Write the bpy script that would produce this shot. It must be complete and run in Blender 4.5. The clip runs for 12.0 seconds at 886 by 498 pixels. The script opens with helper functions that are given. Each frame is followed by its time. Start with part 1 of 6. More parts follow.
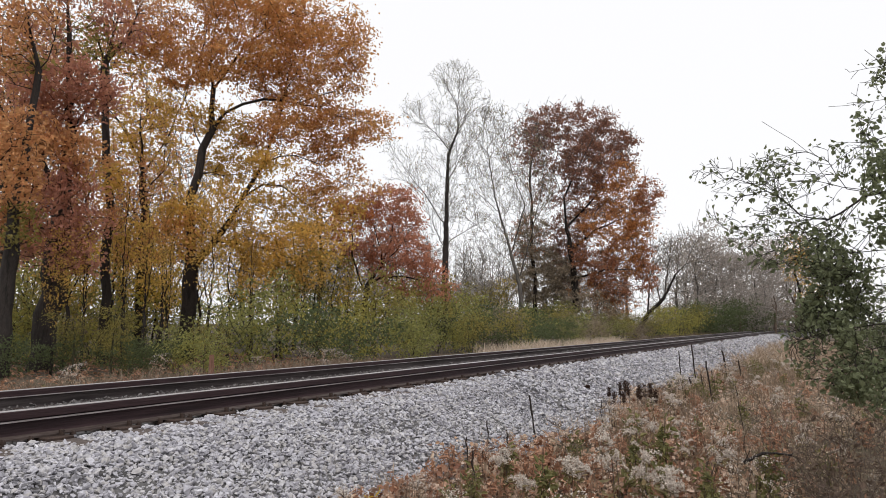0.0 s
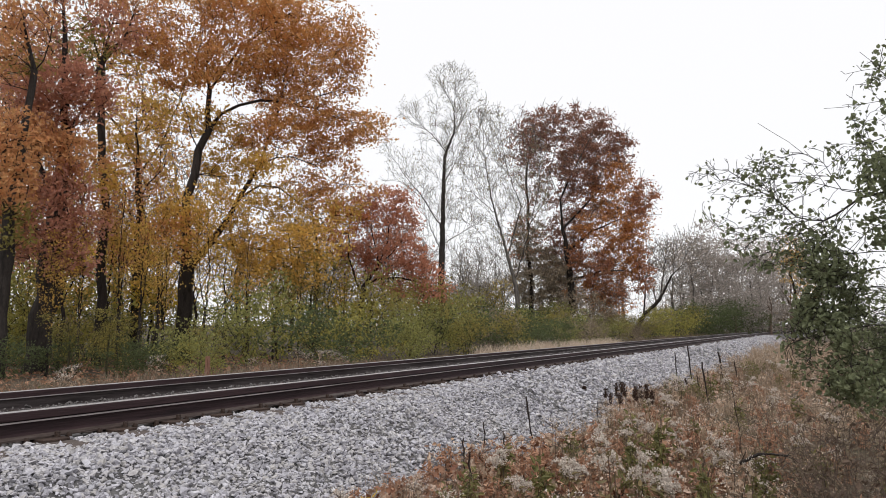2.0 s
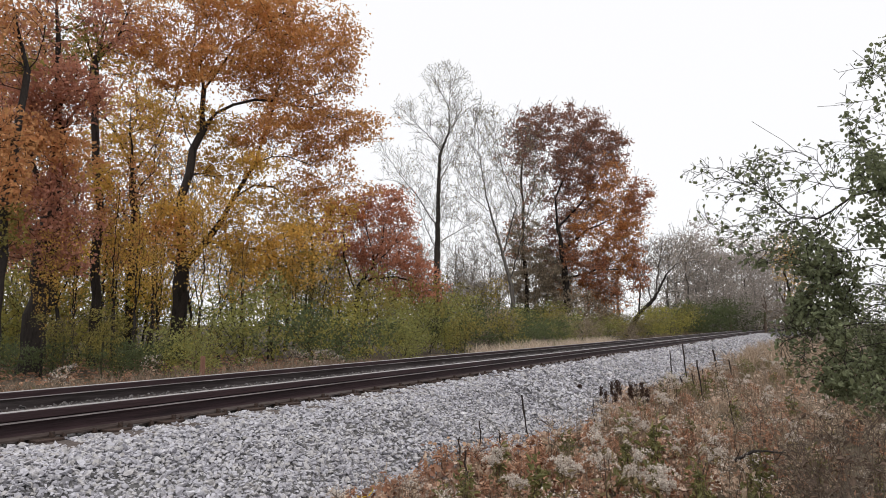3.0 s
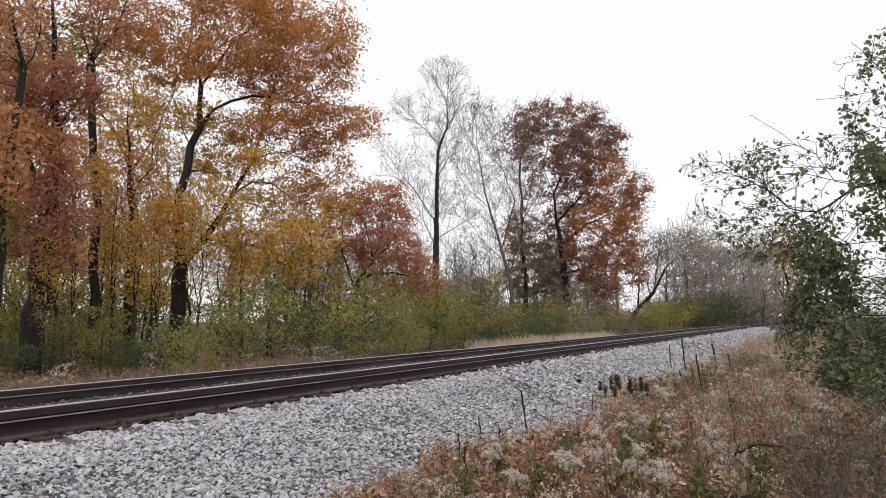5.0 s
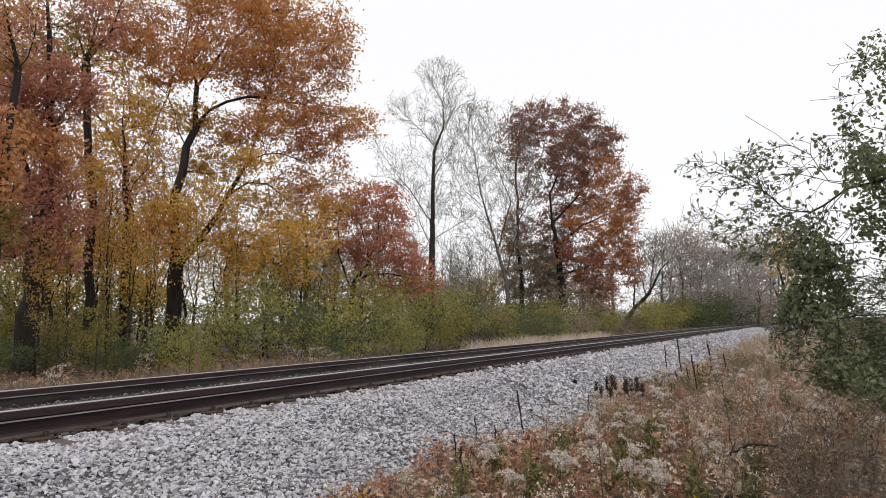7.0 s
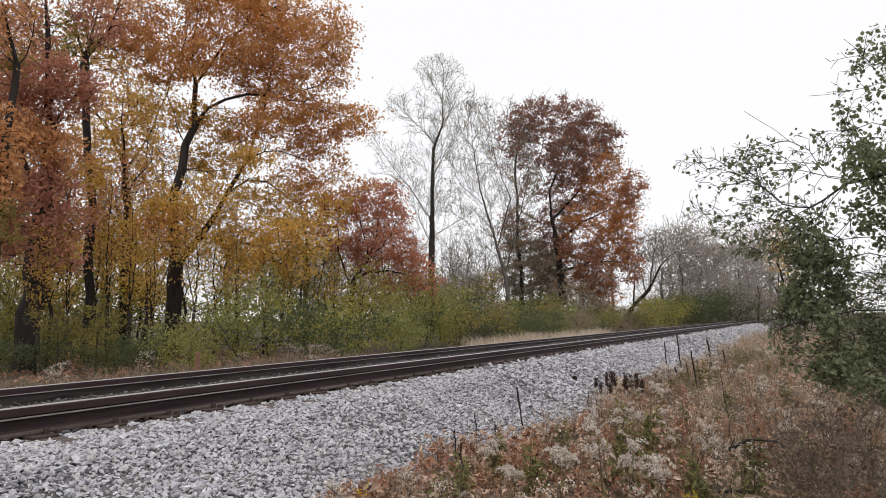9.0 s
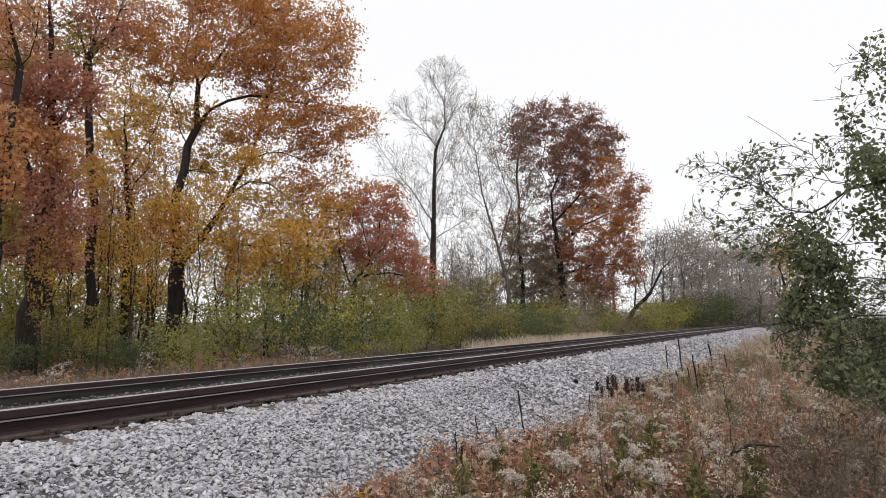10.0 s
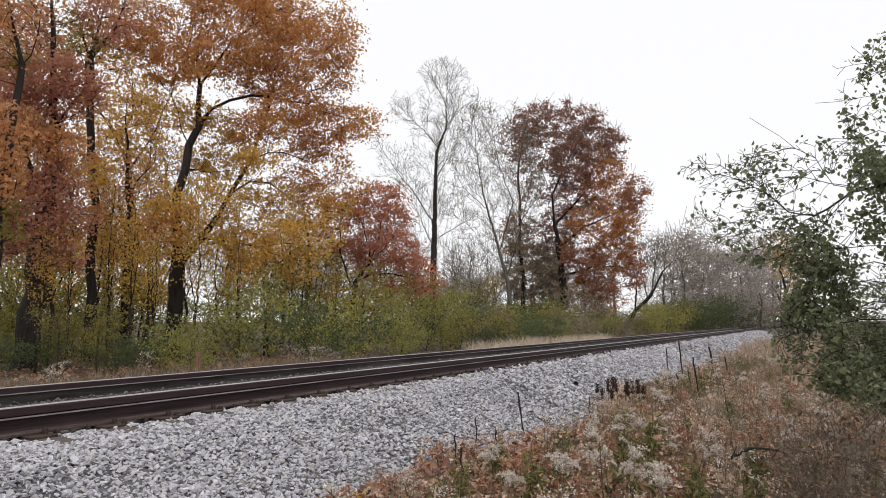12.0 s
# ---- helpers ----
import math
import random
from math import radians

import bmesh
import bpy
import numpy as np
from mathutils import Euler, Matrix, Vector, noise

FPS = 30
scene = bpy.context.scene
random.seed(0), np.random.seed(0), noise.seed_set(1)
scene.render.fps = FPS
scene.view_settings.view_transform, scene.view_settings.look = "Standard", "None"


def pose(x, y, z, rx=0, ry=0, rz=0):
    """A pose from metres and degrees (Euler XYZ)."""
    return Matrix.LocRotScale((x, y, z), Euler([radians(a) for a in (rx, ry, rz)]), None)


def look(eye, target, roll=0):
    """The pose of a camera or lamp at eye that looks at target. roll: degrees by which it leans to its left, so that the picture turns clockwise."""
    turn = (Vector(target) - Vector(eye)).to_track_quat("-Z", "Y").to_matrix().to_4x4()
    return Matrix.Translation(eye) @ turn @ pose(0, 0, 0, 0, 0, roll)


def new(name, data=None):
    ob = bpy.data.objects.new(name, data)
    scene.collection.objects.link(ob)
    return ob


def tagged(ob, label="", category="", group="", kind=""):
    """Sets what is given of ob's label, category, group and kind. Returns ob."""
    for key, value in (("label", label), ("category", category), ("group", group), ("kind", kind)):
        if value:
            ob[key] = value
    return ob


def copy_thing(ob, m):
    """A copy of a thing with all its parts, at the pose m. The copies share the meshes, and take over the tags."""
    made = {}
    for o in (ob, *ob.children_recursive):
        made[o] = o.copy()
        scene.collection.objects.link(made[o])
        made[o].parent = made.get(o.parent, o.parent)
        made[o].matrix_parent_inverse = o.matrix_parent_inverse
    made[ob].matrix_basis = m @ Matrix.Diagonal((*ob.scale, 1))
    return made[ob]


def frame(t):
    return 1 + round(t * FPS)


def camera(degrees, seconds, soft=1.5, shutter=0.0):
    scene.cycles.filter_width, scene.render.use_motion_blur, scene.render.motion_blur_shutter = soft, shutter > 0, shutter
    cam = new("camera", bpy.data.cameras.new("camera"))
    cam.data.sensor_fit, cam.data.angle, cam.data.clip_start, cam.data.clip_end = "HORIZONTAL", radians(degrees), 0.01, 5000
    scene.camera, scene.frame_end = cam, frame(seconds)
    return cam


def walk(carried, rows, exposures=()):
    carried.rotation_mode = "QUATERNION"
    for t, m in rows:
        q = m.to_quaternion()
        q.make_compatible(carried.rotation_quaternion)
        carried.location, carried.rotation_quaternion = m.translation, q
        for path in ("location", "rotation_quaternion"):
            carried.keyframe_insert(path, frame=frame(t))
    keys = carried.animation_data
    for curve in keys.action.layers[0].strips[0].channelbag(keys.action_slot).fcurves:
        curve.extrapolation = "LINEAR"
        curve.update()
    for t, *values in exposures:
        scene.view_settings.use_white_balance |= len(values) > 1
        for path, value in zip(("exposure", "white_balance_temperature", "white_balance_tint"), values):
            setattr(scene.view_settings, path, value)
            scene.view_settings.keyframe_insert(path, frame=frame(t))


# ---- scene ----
cam = camera(64.7, 12.0, soft=0.9)
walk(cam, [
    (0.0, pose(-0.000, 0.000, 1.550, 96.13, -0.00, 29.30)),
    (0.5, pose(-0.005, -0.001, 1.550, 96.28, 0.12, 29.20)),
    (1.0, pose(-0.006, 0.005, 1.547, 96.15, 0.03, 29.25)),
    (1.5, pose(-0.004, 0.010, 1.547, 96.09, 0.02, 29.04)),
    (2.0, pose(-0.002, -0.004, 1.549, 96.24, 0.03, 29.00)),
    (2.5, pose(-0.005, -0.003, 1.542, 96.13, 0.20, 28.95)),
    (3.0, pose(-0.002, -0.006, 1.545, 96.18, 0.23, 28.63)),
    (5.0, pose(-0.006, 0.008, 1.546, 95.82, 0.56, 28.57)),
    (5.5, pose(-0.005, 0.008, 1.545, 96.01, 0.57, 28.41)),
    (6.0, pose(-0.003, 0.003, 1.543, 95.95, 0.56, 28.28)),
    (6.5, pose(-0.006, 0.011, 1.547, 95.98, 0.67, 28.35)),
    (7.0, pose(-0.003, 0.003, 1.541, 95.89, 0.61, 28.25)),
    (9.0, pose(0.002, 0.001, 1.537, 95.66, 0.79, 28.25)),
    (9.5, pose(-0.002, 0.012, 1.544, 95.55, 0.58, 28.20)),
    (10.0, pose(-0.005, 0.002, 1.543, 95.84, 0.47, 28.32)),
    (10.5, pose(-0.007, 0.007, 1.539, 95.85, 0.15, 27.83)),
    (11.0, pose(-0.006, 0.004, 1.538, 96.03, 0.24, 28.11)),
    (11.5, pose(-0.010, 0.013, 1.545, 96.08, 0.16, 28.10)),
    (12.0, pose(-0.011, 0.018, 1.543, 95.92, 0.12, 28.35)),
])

# ---- light: bright overcast sky, soft high sun behind the cloud ----
world = bpy.data.worlds.new("world")
scene.world = world
world.use_nodes = True
wn, wl = world.node_tree.nodes, world.node_tree.links
sky = wn.new("ShaderNodeTexSky")
sky.sky_type, sky.sun_disc = "NISHITA", False
sky.sun_elevation, sky.sun_rotation = radians(61), radians(148)
sky_dim = wn.new("ShaderNodeVectorMath")
sky_dim.operation = "SCALE"
sky_dim.inputs["Scale"].default_value = 0.06
cloud = wn.new("ShaderNodeMix")
cloud.data_type = "RGBA"
cloud.inputs["Factor"].default_value = 0.9
cloud.inputs["B"].default_value = (1.085, 1.08, 1.10, 1)
wl.new(sky.outputs["Color"], sky_dim.inputs[0])
wl.new(sky_dim.outputs["Vector"], cloud.inputs["A"])
wl.new(cloud.outputs["Result"], wn["Background"].inputs["Color"])
wn["Background"].inputs["Strength"].default_value = 1.0
sun = new("sun", bpy.data.lights.new("sun", "SUN"))
sun.data.energy, sun.data.angle, sun.data.color = 1.2, radians(16), (1.0, 0.97, 0.93)
sun.matrix_world = look((14, -22, 48), (0, 0, 0))
scene.view_settings.exposure = 0.0


# ---- materials ----
def mat(name, colours, scale=4.0, rough=0.8, bump=0.25, island=0.0, thin=0.0, metal=0.0, spec=0.3, fine=8.0, stretch=(1, 1, 1), per_object=0.0):
    m = bpy.data.materials.new(name)
    m.use_nodes = True
    nt = m.node_tree
    n, l = nt.nodes, nt.links
    bsdf, out = n["Principled BSDF"], n["Material Output"]
    tc = n.new("ShaderNodeTexCoord")
    mp = n.new("ShaderNodeMapping")
    mp.inputs["Scale"].default_value = stretch
    l.new(tc.outputs["Object"], mp.inputs["Vector"])
    big = n.new("ShaderNodeTexNoise")
    big.inputs["Scale"].default_value, big.inputs["Detail"].default_value = scale, 4
    small = n.new("ShaderNodeTexNoise")
    small.inputs["Scale"].default_value, small.inputs["Detail"].default_value = scale * fine, 5
    l.new(mp.outputs["Vector"], big.inputs["Vector"])
    l.new(mp.outputs["Vector"], small.inputs["Vector"])
    span = n.new("ShaderNodeMapRange")
    span.inputs["From Min"].default_value, span.inputs["From Max"].default_value = 0.3, 0.7
    l.new(big.outputs["Fac"], span.inputs["Value"])
    fac = span.outputs["Result"]
    for weight, node, socket in ((island, "ShaderNodeNewGeometry", "Random Per Island"), (per_object, "ShaderNodeObjectInfo", "Random")):
        if weight:
            g = n.new(node)
            mx = n.new("ShaderNodeMix")
            mx.inputs["Factor"].default_value = weight
            l.new(fac, mx.inputs["A"])
            l.new(g.outputs[socket], mx.inputs["B"])
            fac = mx.outputs["Result"]
    ramp = n.new("ShaderNodeValToRGB")
    el = ramp.color_ramp.elements
    while len(el) < len(colours):
        el.new(0.5)
    for i, c in enumerate(colours):
        el[i].position = i / max(1, len(colours) - 1)
        el[i].color = (*c, 1)
    l.new(fac, ramp.inputs["Fac"])
    grain = n.new("ShaderNodeMapRange")
    grain.inputs["From Min"].default_value, grain.inputs["From Max"].default_value = 0.3, 0.7
    grain.inputs["To Min"].default_value, grain.inputs["To Max"].default_value = 0.72, 1.25
    l.new(small.outputs["Fac"], grain.inputs["Value"])
    tint = n.new("ShaderNodeVectorMath")
    tint.operation = "SCALE"
    l.new(ramp.outputs["Color"], tint.inputs[0])
    l.new(grain.outputs["Result"], tint.inputs["Scale"])
    l.new(tint.outputs["Vector"], bsdf.inputs["Base Color"])
    bsdf.inputs["Roughness"].default_value, bsdf.inputs["Metallic"].default_value = rough, metal
    bsdf.inputs["Specular IOR Level"].default_value = spec
    if bump:
        b = n.new("ShaderNodeBump")
        b.inputs["Strength"].default_value, b.inputs["Distance"].default_value = bump, 0.02
        l.new(small.outputs["Fac"], b.inputs["Height"])
        l.new(b.outputs["Normal"], bsdf.inputs["Normal"])
    if thin:
        tr = n.new("ShaderNodeBsdfTranslucent")
        l.new(tint.outputs["Vector"], tr.inputs["Color"])
        mix = n.new("ShaderNodeMixShader")
        mix.inputs["Fac"].default_value = thin
        l.new(bsdf.outputs["BSDF"], mix.inputs[1])
        l.new(tr.outputs["BSDF"], mix.inputs[2])
        l.new(mix.outputs["Shader"], out.inputs["Surface"])
    return m


def leafy(name, colours, scale=0.5, thin=0.5, island=0.6, rough=0.55):
    return mat(name, colours, scale, rough, 0.0, island, thin, spec=0.25)


M_GROUND = mat("soil_and_litter", [(0.04, 0.03, 0.022), (0.095, 0.068, 0.046), (0.065, 0.056, 0.032), (0.14, 0.105, 0.072)], 0.9, 0.95, 0.8, fine=14)
# Bed colour darkened so that gaps between the stones look shaded.
M_BED = mat("ballast_gap_dark", [(0.055, 0.052, 0.052), (0.12, 0.115, 0.115), (0.085, 0.08, 0.08)], 3.0, 0.95, 1.0, fine=9)
M_STONE = mat("crushed_limestone", [(0.13, 0.126, 0.135), (0.34, 0.33, 0.36), (0.51, 0.5, 0.54), (0.39, 0.37, 0.36), (0.68, 0.67, 0.71)], 1.2, 0.85, 0.35, island=0.75, fine=40)
M_FOUL = mat("fouled_limestone", [(0.04, 0.035, 0.034), (0.1, 0.09, 0.088), (0.17, 0.158, 0.156), (0.08, 0.068, 0.062), (0.3, 0.28, 0.28)], 1.2, 0.9, 0.35, island=0.7, fine=40)
M_PIECE = mat("limestone_piece", [(0.13, 0.126, 0.135), (0.34, 0.33, 0.36), (0.51, 0.5, 0.54), (0.39, 0.37, 0.36), (0.68, 0.67, 0.71)], 1.2, 0.85, 0.35, per_object=0.75, fine=40)
M_RUST = mat("rusted_rail_steel", [(0.016, 0.009, 0.0102), (0.039, 0.0215, 0.0235), (0.026, 0.0145, 0.016)], 2.0, 0.75, 0.3, spec=0.25, stretch=(4, 0.25, 4), fine=12)
# Web of the far rail, a paler grey-brown than the near one's.
M_WEB = mat("grey_rail_web", [(0.03, 0.023, 0.023), (0.065, 0.053, 0.052), (0.09, 0.076, 0.075)], 2.0, 0.85, 0.3, spec=0.2, stretch=(4, 0.25, 4))
M_FOOT = mat("dusty_rail_foot", [(0.03, 0.021, 0.019), (0.075, 0.056, 0.05), (0.11, 0.095, 0.09)], 2.5, 0.85, 0.4, spec=0.2, stretch=(3, 0.5, 3))
M_SHINE = mat("polished_rail_top", [(0.38, 0.365, 0.365), (0.52, 0.5, 0.5)], 1.5, 0.5, 0.05, metal=0.35, spec=0.5, stretch=(8, 0.3, 8))
# Pale strip along the lower edge of the rail head.
M_LIP = mat("pale_head_edge", [(0.2, 0.175, 0.17), (0.36, 0.325, 0.32), (0.13, 0.11, 0.105)], 1.2, 0.5, 0.1, metal=0.3, spec=0.4, stretch=(6, 0.6, 6))
M_TIE = mat("weathered_sleeper_wood", [(0.05, 0.038, 0.034), (0.13, 0.105, 0.095), (0.08, 0.062, 0.055)], 3.0, 0.9, 0.6, stretch=(1, 6, 6), per_object=0.3)
M_IRON = mat("rusty_iron", [(0.03, 0.02, 0.017), (0.07, 0.045, 0.035)], 9.0, 0.8, 0.4)
M_BARK = mat("dark_bark", [(0.014, 0.012, 0.011), (0.042, 0.034, 0.03), (0.026, 0.022, 0.02)], 3.0, 0.95, 0.8, stretch=(3, 3, 0.6))
M_BARK_GREY = mat("grey_bark", [(0.06, 0.055, 0.05), (0.14, 0.125, 0.11), (0.09, 0.08, 0.075)], 3.0, 0.95, 0.7, stretch=(3, 3, 0.6))
M_BARK_BROWN = mat("brown_twigs", [(0.07, 0.05, 0.038), (0.15, 0.11, 0.085), (0.10, 0.075, 0.06)], 4.0, 0.95, 0.4)
M_BARK_IVY = mat("mossy_bark", [(0.03, 0.03, 0.02), (0.07, 0.065, 0.035), (0.04, 0.035, 0.028)], 3.0, 0.95, 0.7)
L_ORANGE = leafy("orange_oak_leaves", [(0.43, 0.19, 0.065), (0.62, 0.32, 0.11), (0.7, 0.4, 0.145), (0.54, 0.235, 0.085), (0.74, 0.47, 0.19)])
L_YELLOW = leafy("ochre_yellow_leaves", [(0.5, 0.31, 0.08), (0.7, 0.46, 0.11), (0.6, 0.4, 0.1), (0.72, 0.42, 0.11), (0.48, 0.38, 0.11)])
L_GOLD = leafy("golden_leaves", [(0.56, 0.33, 0.08), (0.76, 0.50, 0.12), (0.66, 0.40, 0.10), (0.80, 0.50, 0.15)])
L_BRIGHT = leafy("bright_yellow_leaves", [(0.671, 0.439, 0.049), (0.805, 0.537, 0.061), (0.512, 0.415, 0.061), (0.732, 0.415, 0.061)])
L_OLIVE = leafy("olive_green_leaves", [(0.19, 0.18, 0.055), (0.3, 0.26, 0.08), (0.38, 0.31, 0.09), (0.22, 0.21, 0.065)])
L_MAROON = leafy("maroon_leaves", [(0.33, 0.16, 0.12), (0.48, 0.23, 0.165), (0.56, 0.28, 0.175), (0.41, 0.19, 0.145)])
L_OCHRE = leafy("brown_orange_leaves", [(0.4, 0.175, 0.09), (0.58, 0.285, 0.13), (0.66, 0.37, 0.16), (0.46, 0.2, 0.105)])
L_RED = leafy("red_maple_leaves", [(0.42, 0.18, 0.115), (0.57, 0.26, 0.16), (0.49, 0.22, 0.14), (0.62, 0.34, 0.19)])
L_FLAME = leafy("orange_red_leaves", [(0.56, 0.2, 0.07), (0.66, 0.29, 0.09), (0.5, 0.18, 0.08)])
L_RUSSET = leafy("russet_brown_leaves", [(0.24, 0.12, 0.085), (0.38, 0.19, 0.125), (0.31, 0.15, 0.11), (0.44, 0.25, 0.15)])
L_COPPER = leafy("copper_orange_leaves", [(0.48, 0.2, 0.08), (0.66, 0.32, 0.115), (0.56, 0.245, 0.095), (0.7, 0.38, 0.15)])
L_RUST = leafy("rust_red_leaves", [(0.36, 0.15, 0.09), (0.5, 0.23, 0.12), (0.42, 0.18, 0.1)])
L_GREEN = leafy("green_shrub_leaves", [(0.165, 0.18, 0.06), (0.29, 0.295, 0.1), (0.38, 0.365, 0.125), (0.21, 0.225, 0.08)], 0.8)
L_DARK = leafy("dark_green_leaves", [(0.08, 0.1, 0.048), (0.14, 0.165, 0.075), (0.105, 0.13, 0.058), (0.19, 0.2, 0.085)], 0.8)
L_YGREEN = leafy("yellow_green_leaves", [(0.25, 0.25, 0.065), (0.37, 0.355, 0.1), (0.45, 0.39, 0.105), (0.23, 0.22, 0.065)], 0.8)
L_TAN = leafy("dry_tan_leaves", [(0.26, 0.205, 0.145), (0.39, 0.315, 0.225), (0.32, 0.255, 0.185)], 0.8)
L_SPARSE = leafy("sparse_olive_tan_leaves", [(0.3, 0.27, 0.15), (0.42, 0.37, 0.22), (0.36, 0.3, 0.2)])
# Pale leaves stand in for the far thicket's haze of fine twigs.
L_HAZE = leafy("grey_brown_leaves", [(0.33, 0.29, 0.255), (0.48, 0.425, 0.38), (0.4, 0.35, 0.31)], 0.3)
L_BROWN = leafy("brown_grass_blades", [(0.15, 0.11, 0.08), (0.26, 0.20, 0.145), (0.20, 0.145, 0.10)], 1.5, thin=0.2, island=0.7)
L_BUSH = leafy("bush_leaves", [(0.12, 0.145, 0.08), (0.23, 0.255, 0.14), (0.175, 0.195, 0.11), (0.31, 0.33, 0.18)], 1.5, thin=0.45, rough=0.45)
L_LITTER = leafy("fallen_leaves", [(0.28, 0.165, 0.105), (0.48, 0.315, 0.205), (0.65, 0.53, 0.42), (0.37, 0.195, 0.12), (0.73, 0.62, 0.52)], 2.0, thin=0.15, island=0.85)
L_DRY = leafy("dry_grass_blades", [(0.28, 0.205, 0.145), (0.45, 0.345, 0.25), (0.36, 0.26, 0.18), (0.56, 0.46, 0.355)], 1.5, thin=0.2, island=0.7)
L_PALE = leafy("pale_grass_blades", [(0.48, 0.38, 0.29), (0.64, 0.53, 0.42), (0.55, 0.43, 0.33)], 1.5, thin=0.2, island=0.7)
L_FLUFF = leafy("seed_fluff", [(0.5, 0.44, 0.385), (0.72, 0.65, 0.585), (0.6, 0.53, 0.46)], 6.0, thin=0.3, island=0.7, rough=0.95)
L_RUSTY = leafy("russet_weed_leaves", [(0.3, 0.155, 0.1), (0.47, 0.27, 0.17), (0.38, 0.2, 0.125), (0.54, 0.36, 0.25)], 4.0, thin=0.2, island=0.7)
L_WEED = leafy("olive_weed_leaves", [(0.14, 0.115, 0.06), (0.24, 0.195, 0.1), (0.35, 0.265, 0.14), (0.19, 0.16, 0.08)], 4.0, thin=0.25, island=0.7)
M_STALK = mat("dead_stalk", [(0.06, 0.042, 0.034), (0.13, 0.09, 0.07)], 20.0, 0.9, 0.3)
M_DARKSTALK = mat("blackened_stalk", [(0.018, 0.014, 0.013), (0.05, 0.038, 0.033)], 20.0, 0.9, 0.5)
M_POST = mat("red_brown_wood", [(0.2, 0.1, 0.07), (0.3, 0.16, 0.11)], 9.0, 0.85, 0.4, stretch=(3, 3, 0.5))


# ---- mesh helpers ----
def mesh_of(name, verts, faces, material, smooth=False):
    me = bpy.data.meshes.new(name)
    verts, faces = np.asarray(verts, dtype=np.float32), np.asarray(faces, dtype=np.int32)
    me.vertices.add(len(verts))
    me.vertices.foreach_set("co", verts.ravel())
    me.loops.add(faces.size)
    me.loops.foreach_set("vertex_index", faces.ravel())
    me.polygons.add(len(faces))
    me.polygons.foreach_set("loop_start", np.arange(len(faces), dtype=np.int32) * faces.shape[1])
    me.polygons.foreach_set("use_smooth", np.full(len(faces), smooth))
    me.update(calc_edges=True)
    me.materials.append(material)
    return me


def part_mesh(name, me, parent, label=""):
    ob = new(name, me)
    ob.parent = parent
    return tagged(ob, label)


def part(name, bm, material, parent, label=""):
    me = bpy.data.meshes.new(name)
    bm.to_mesh(me)
    bm.free()
    me.materials.append(material)
    return part_mesh(name, me, parent, label)


def unit(v):
    return v / np.maximum(np.linalg.norm(v, axis=-1, keepdims=True), 1e-9)


def tubes(a, b, ra, rb, sides):
    """Tapered tubes from points a to points b."""
    d = unit(b - a)
    ref = np.where(np.abs(d[:, 2:3]) > 0.9, np.array([[1.0, 0, 0]]), np.array([[0, 0, 1.0]]))
    u = unit(np.cross(d, ref))
    v = np.cross(d, u)
    ang = np.arange(sides) * 2 * np.pi / sides
    ring = np.cos(ang)[None, :, None] * u[:, None, :] + np.sin(ang)[None, :, None] * v[:, None, :]
    va = a[:, None, :] + ring * ra[:, None, None]
    vb = b[:, None, :] + ring * rb[:, None, None]
    verts = np.concatenate([va, vb], axis=1).reshape(-1, 3)
    i = np.arange(sides)
    quad = np.stack([i, (i + 1) % sides, (i + 1) % sides + sides, i + sides], axis=1)
    faces = (np.arange(len(a))[:, None, None] * 2 * sides + quad[None]).reshape(-1, 4)
    return verts, faces


def pipe(points, radii, sides):
    """One unbroken tapered tube along the points."""
    points, radii = np.asarray(points), np.asarray(radii)
    d = unit(np.gradient(points, axis=0))
    u = unit(np.cross(d, np.array([[0.31, 0.95, 0.05]])))
    v = np.cross(d, u)
    ang = np.arange(sides) * 2 * np.pi / sides
    verts = points[:, None, :] + (np.cos(ang)[None, :, None] * u[:, None, :] + np.sin(ang)[None, :, None] * v[:, None, :]) * radii[:, None, None]
    i, j = np.meshgrid(np.arange(len(points) - 1), np.arange(sides), indexing="ij")
    a, b = (i * sides + j).ravel(), (i * sides + (j + 1) % sides).ravel()
    return verts.reshape(-1, 3), np.stack([a, b, b + sides, a + sides], axis=1)


def join(pieces):
    vs, fs, n = [], [], 0
    for v, f in pieces:
        vs.append(v)
        fs.append(f + n)
        n += len(v)
    return np.concatenate(vs), np.concatenate(fs)


def leaf_quads(rng, at, size, aspect=0.6, up=0.4, pointed=False):
    """One small leaf at each point: a folded diamond, or a pointed oval of two folded halves."""
    n = len(at)
    nrm = unit(rng.normal(size=(n, 3)) + np.array([0, 0, up]))
    d = unit(np.cross(nrm, rng.normal(size=(n, 3))))
    d[:, 2] -= 0.25
    d = unit(d)
    s = np.cross(d, nrm)
    length = size * rng.uniform(0.6, 1.35, n)[:, None]
    w = length * aspect * rng.uniform(0.7, 1.2, n)[:, None]
    if not pointed:
        v = np.stack([at - d * length / 2, at + s * w / 2 + nrm * w * 0.18, at + d * length / 2, at - s * w / 2 + nrm * w * 0.18], axis=1)
        return v.reshape(-1, 3), np.arange(n * 4).reshape(-1, 4)
    fold = nrm * w * 0.22
    v = np.stack([at, at + d * length * 0.3 + s * w * 0.5 + fold, at + d * length * 0.68 + s * w * 0.42 + fold, at + d * length - nrm * w * 0.2,
                  at + d * length * 0.68 - s * w * 0.42 + fold, at + d * length * 0.3 - s * w * 0.5 + fold], axis=1)
    base = np.arange(n)[:, None] * 6
    return v.reshape(-1, 3), np.concatenate([base + np.array([[0, 1, 2, 3]]), base + np.array([[0, 3, 4, 5]])], axis=0)


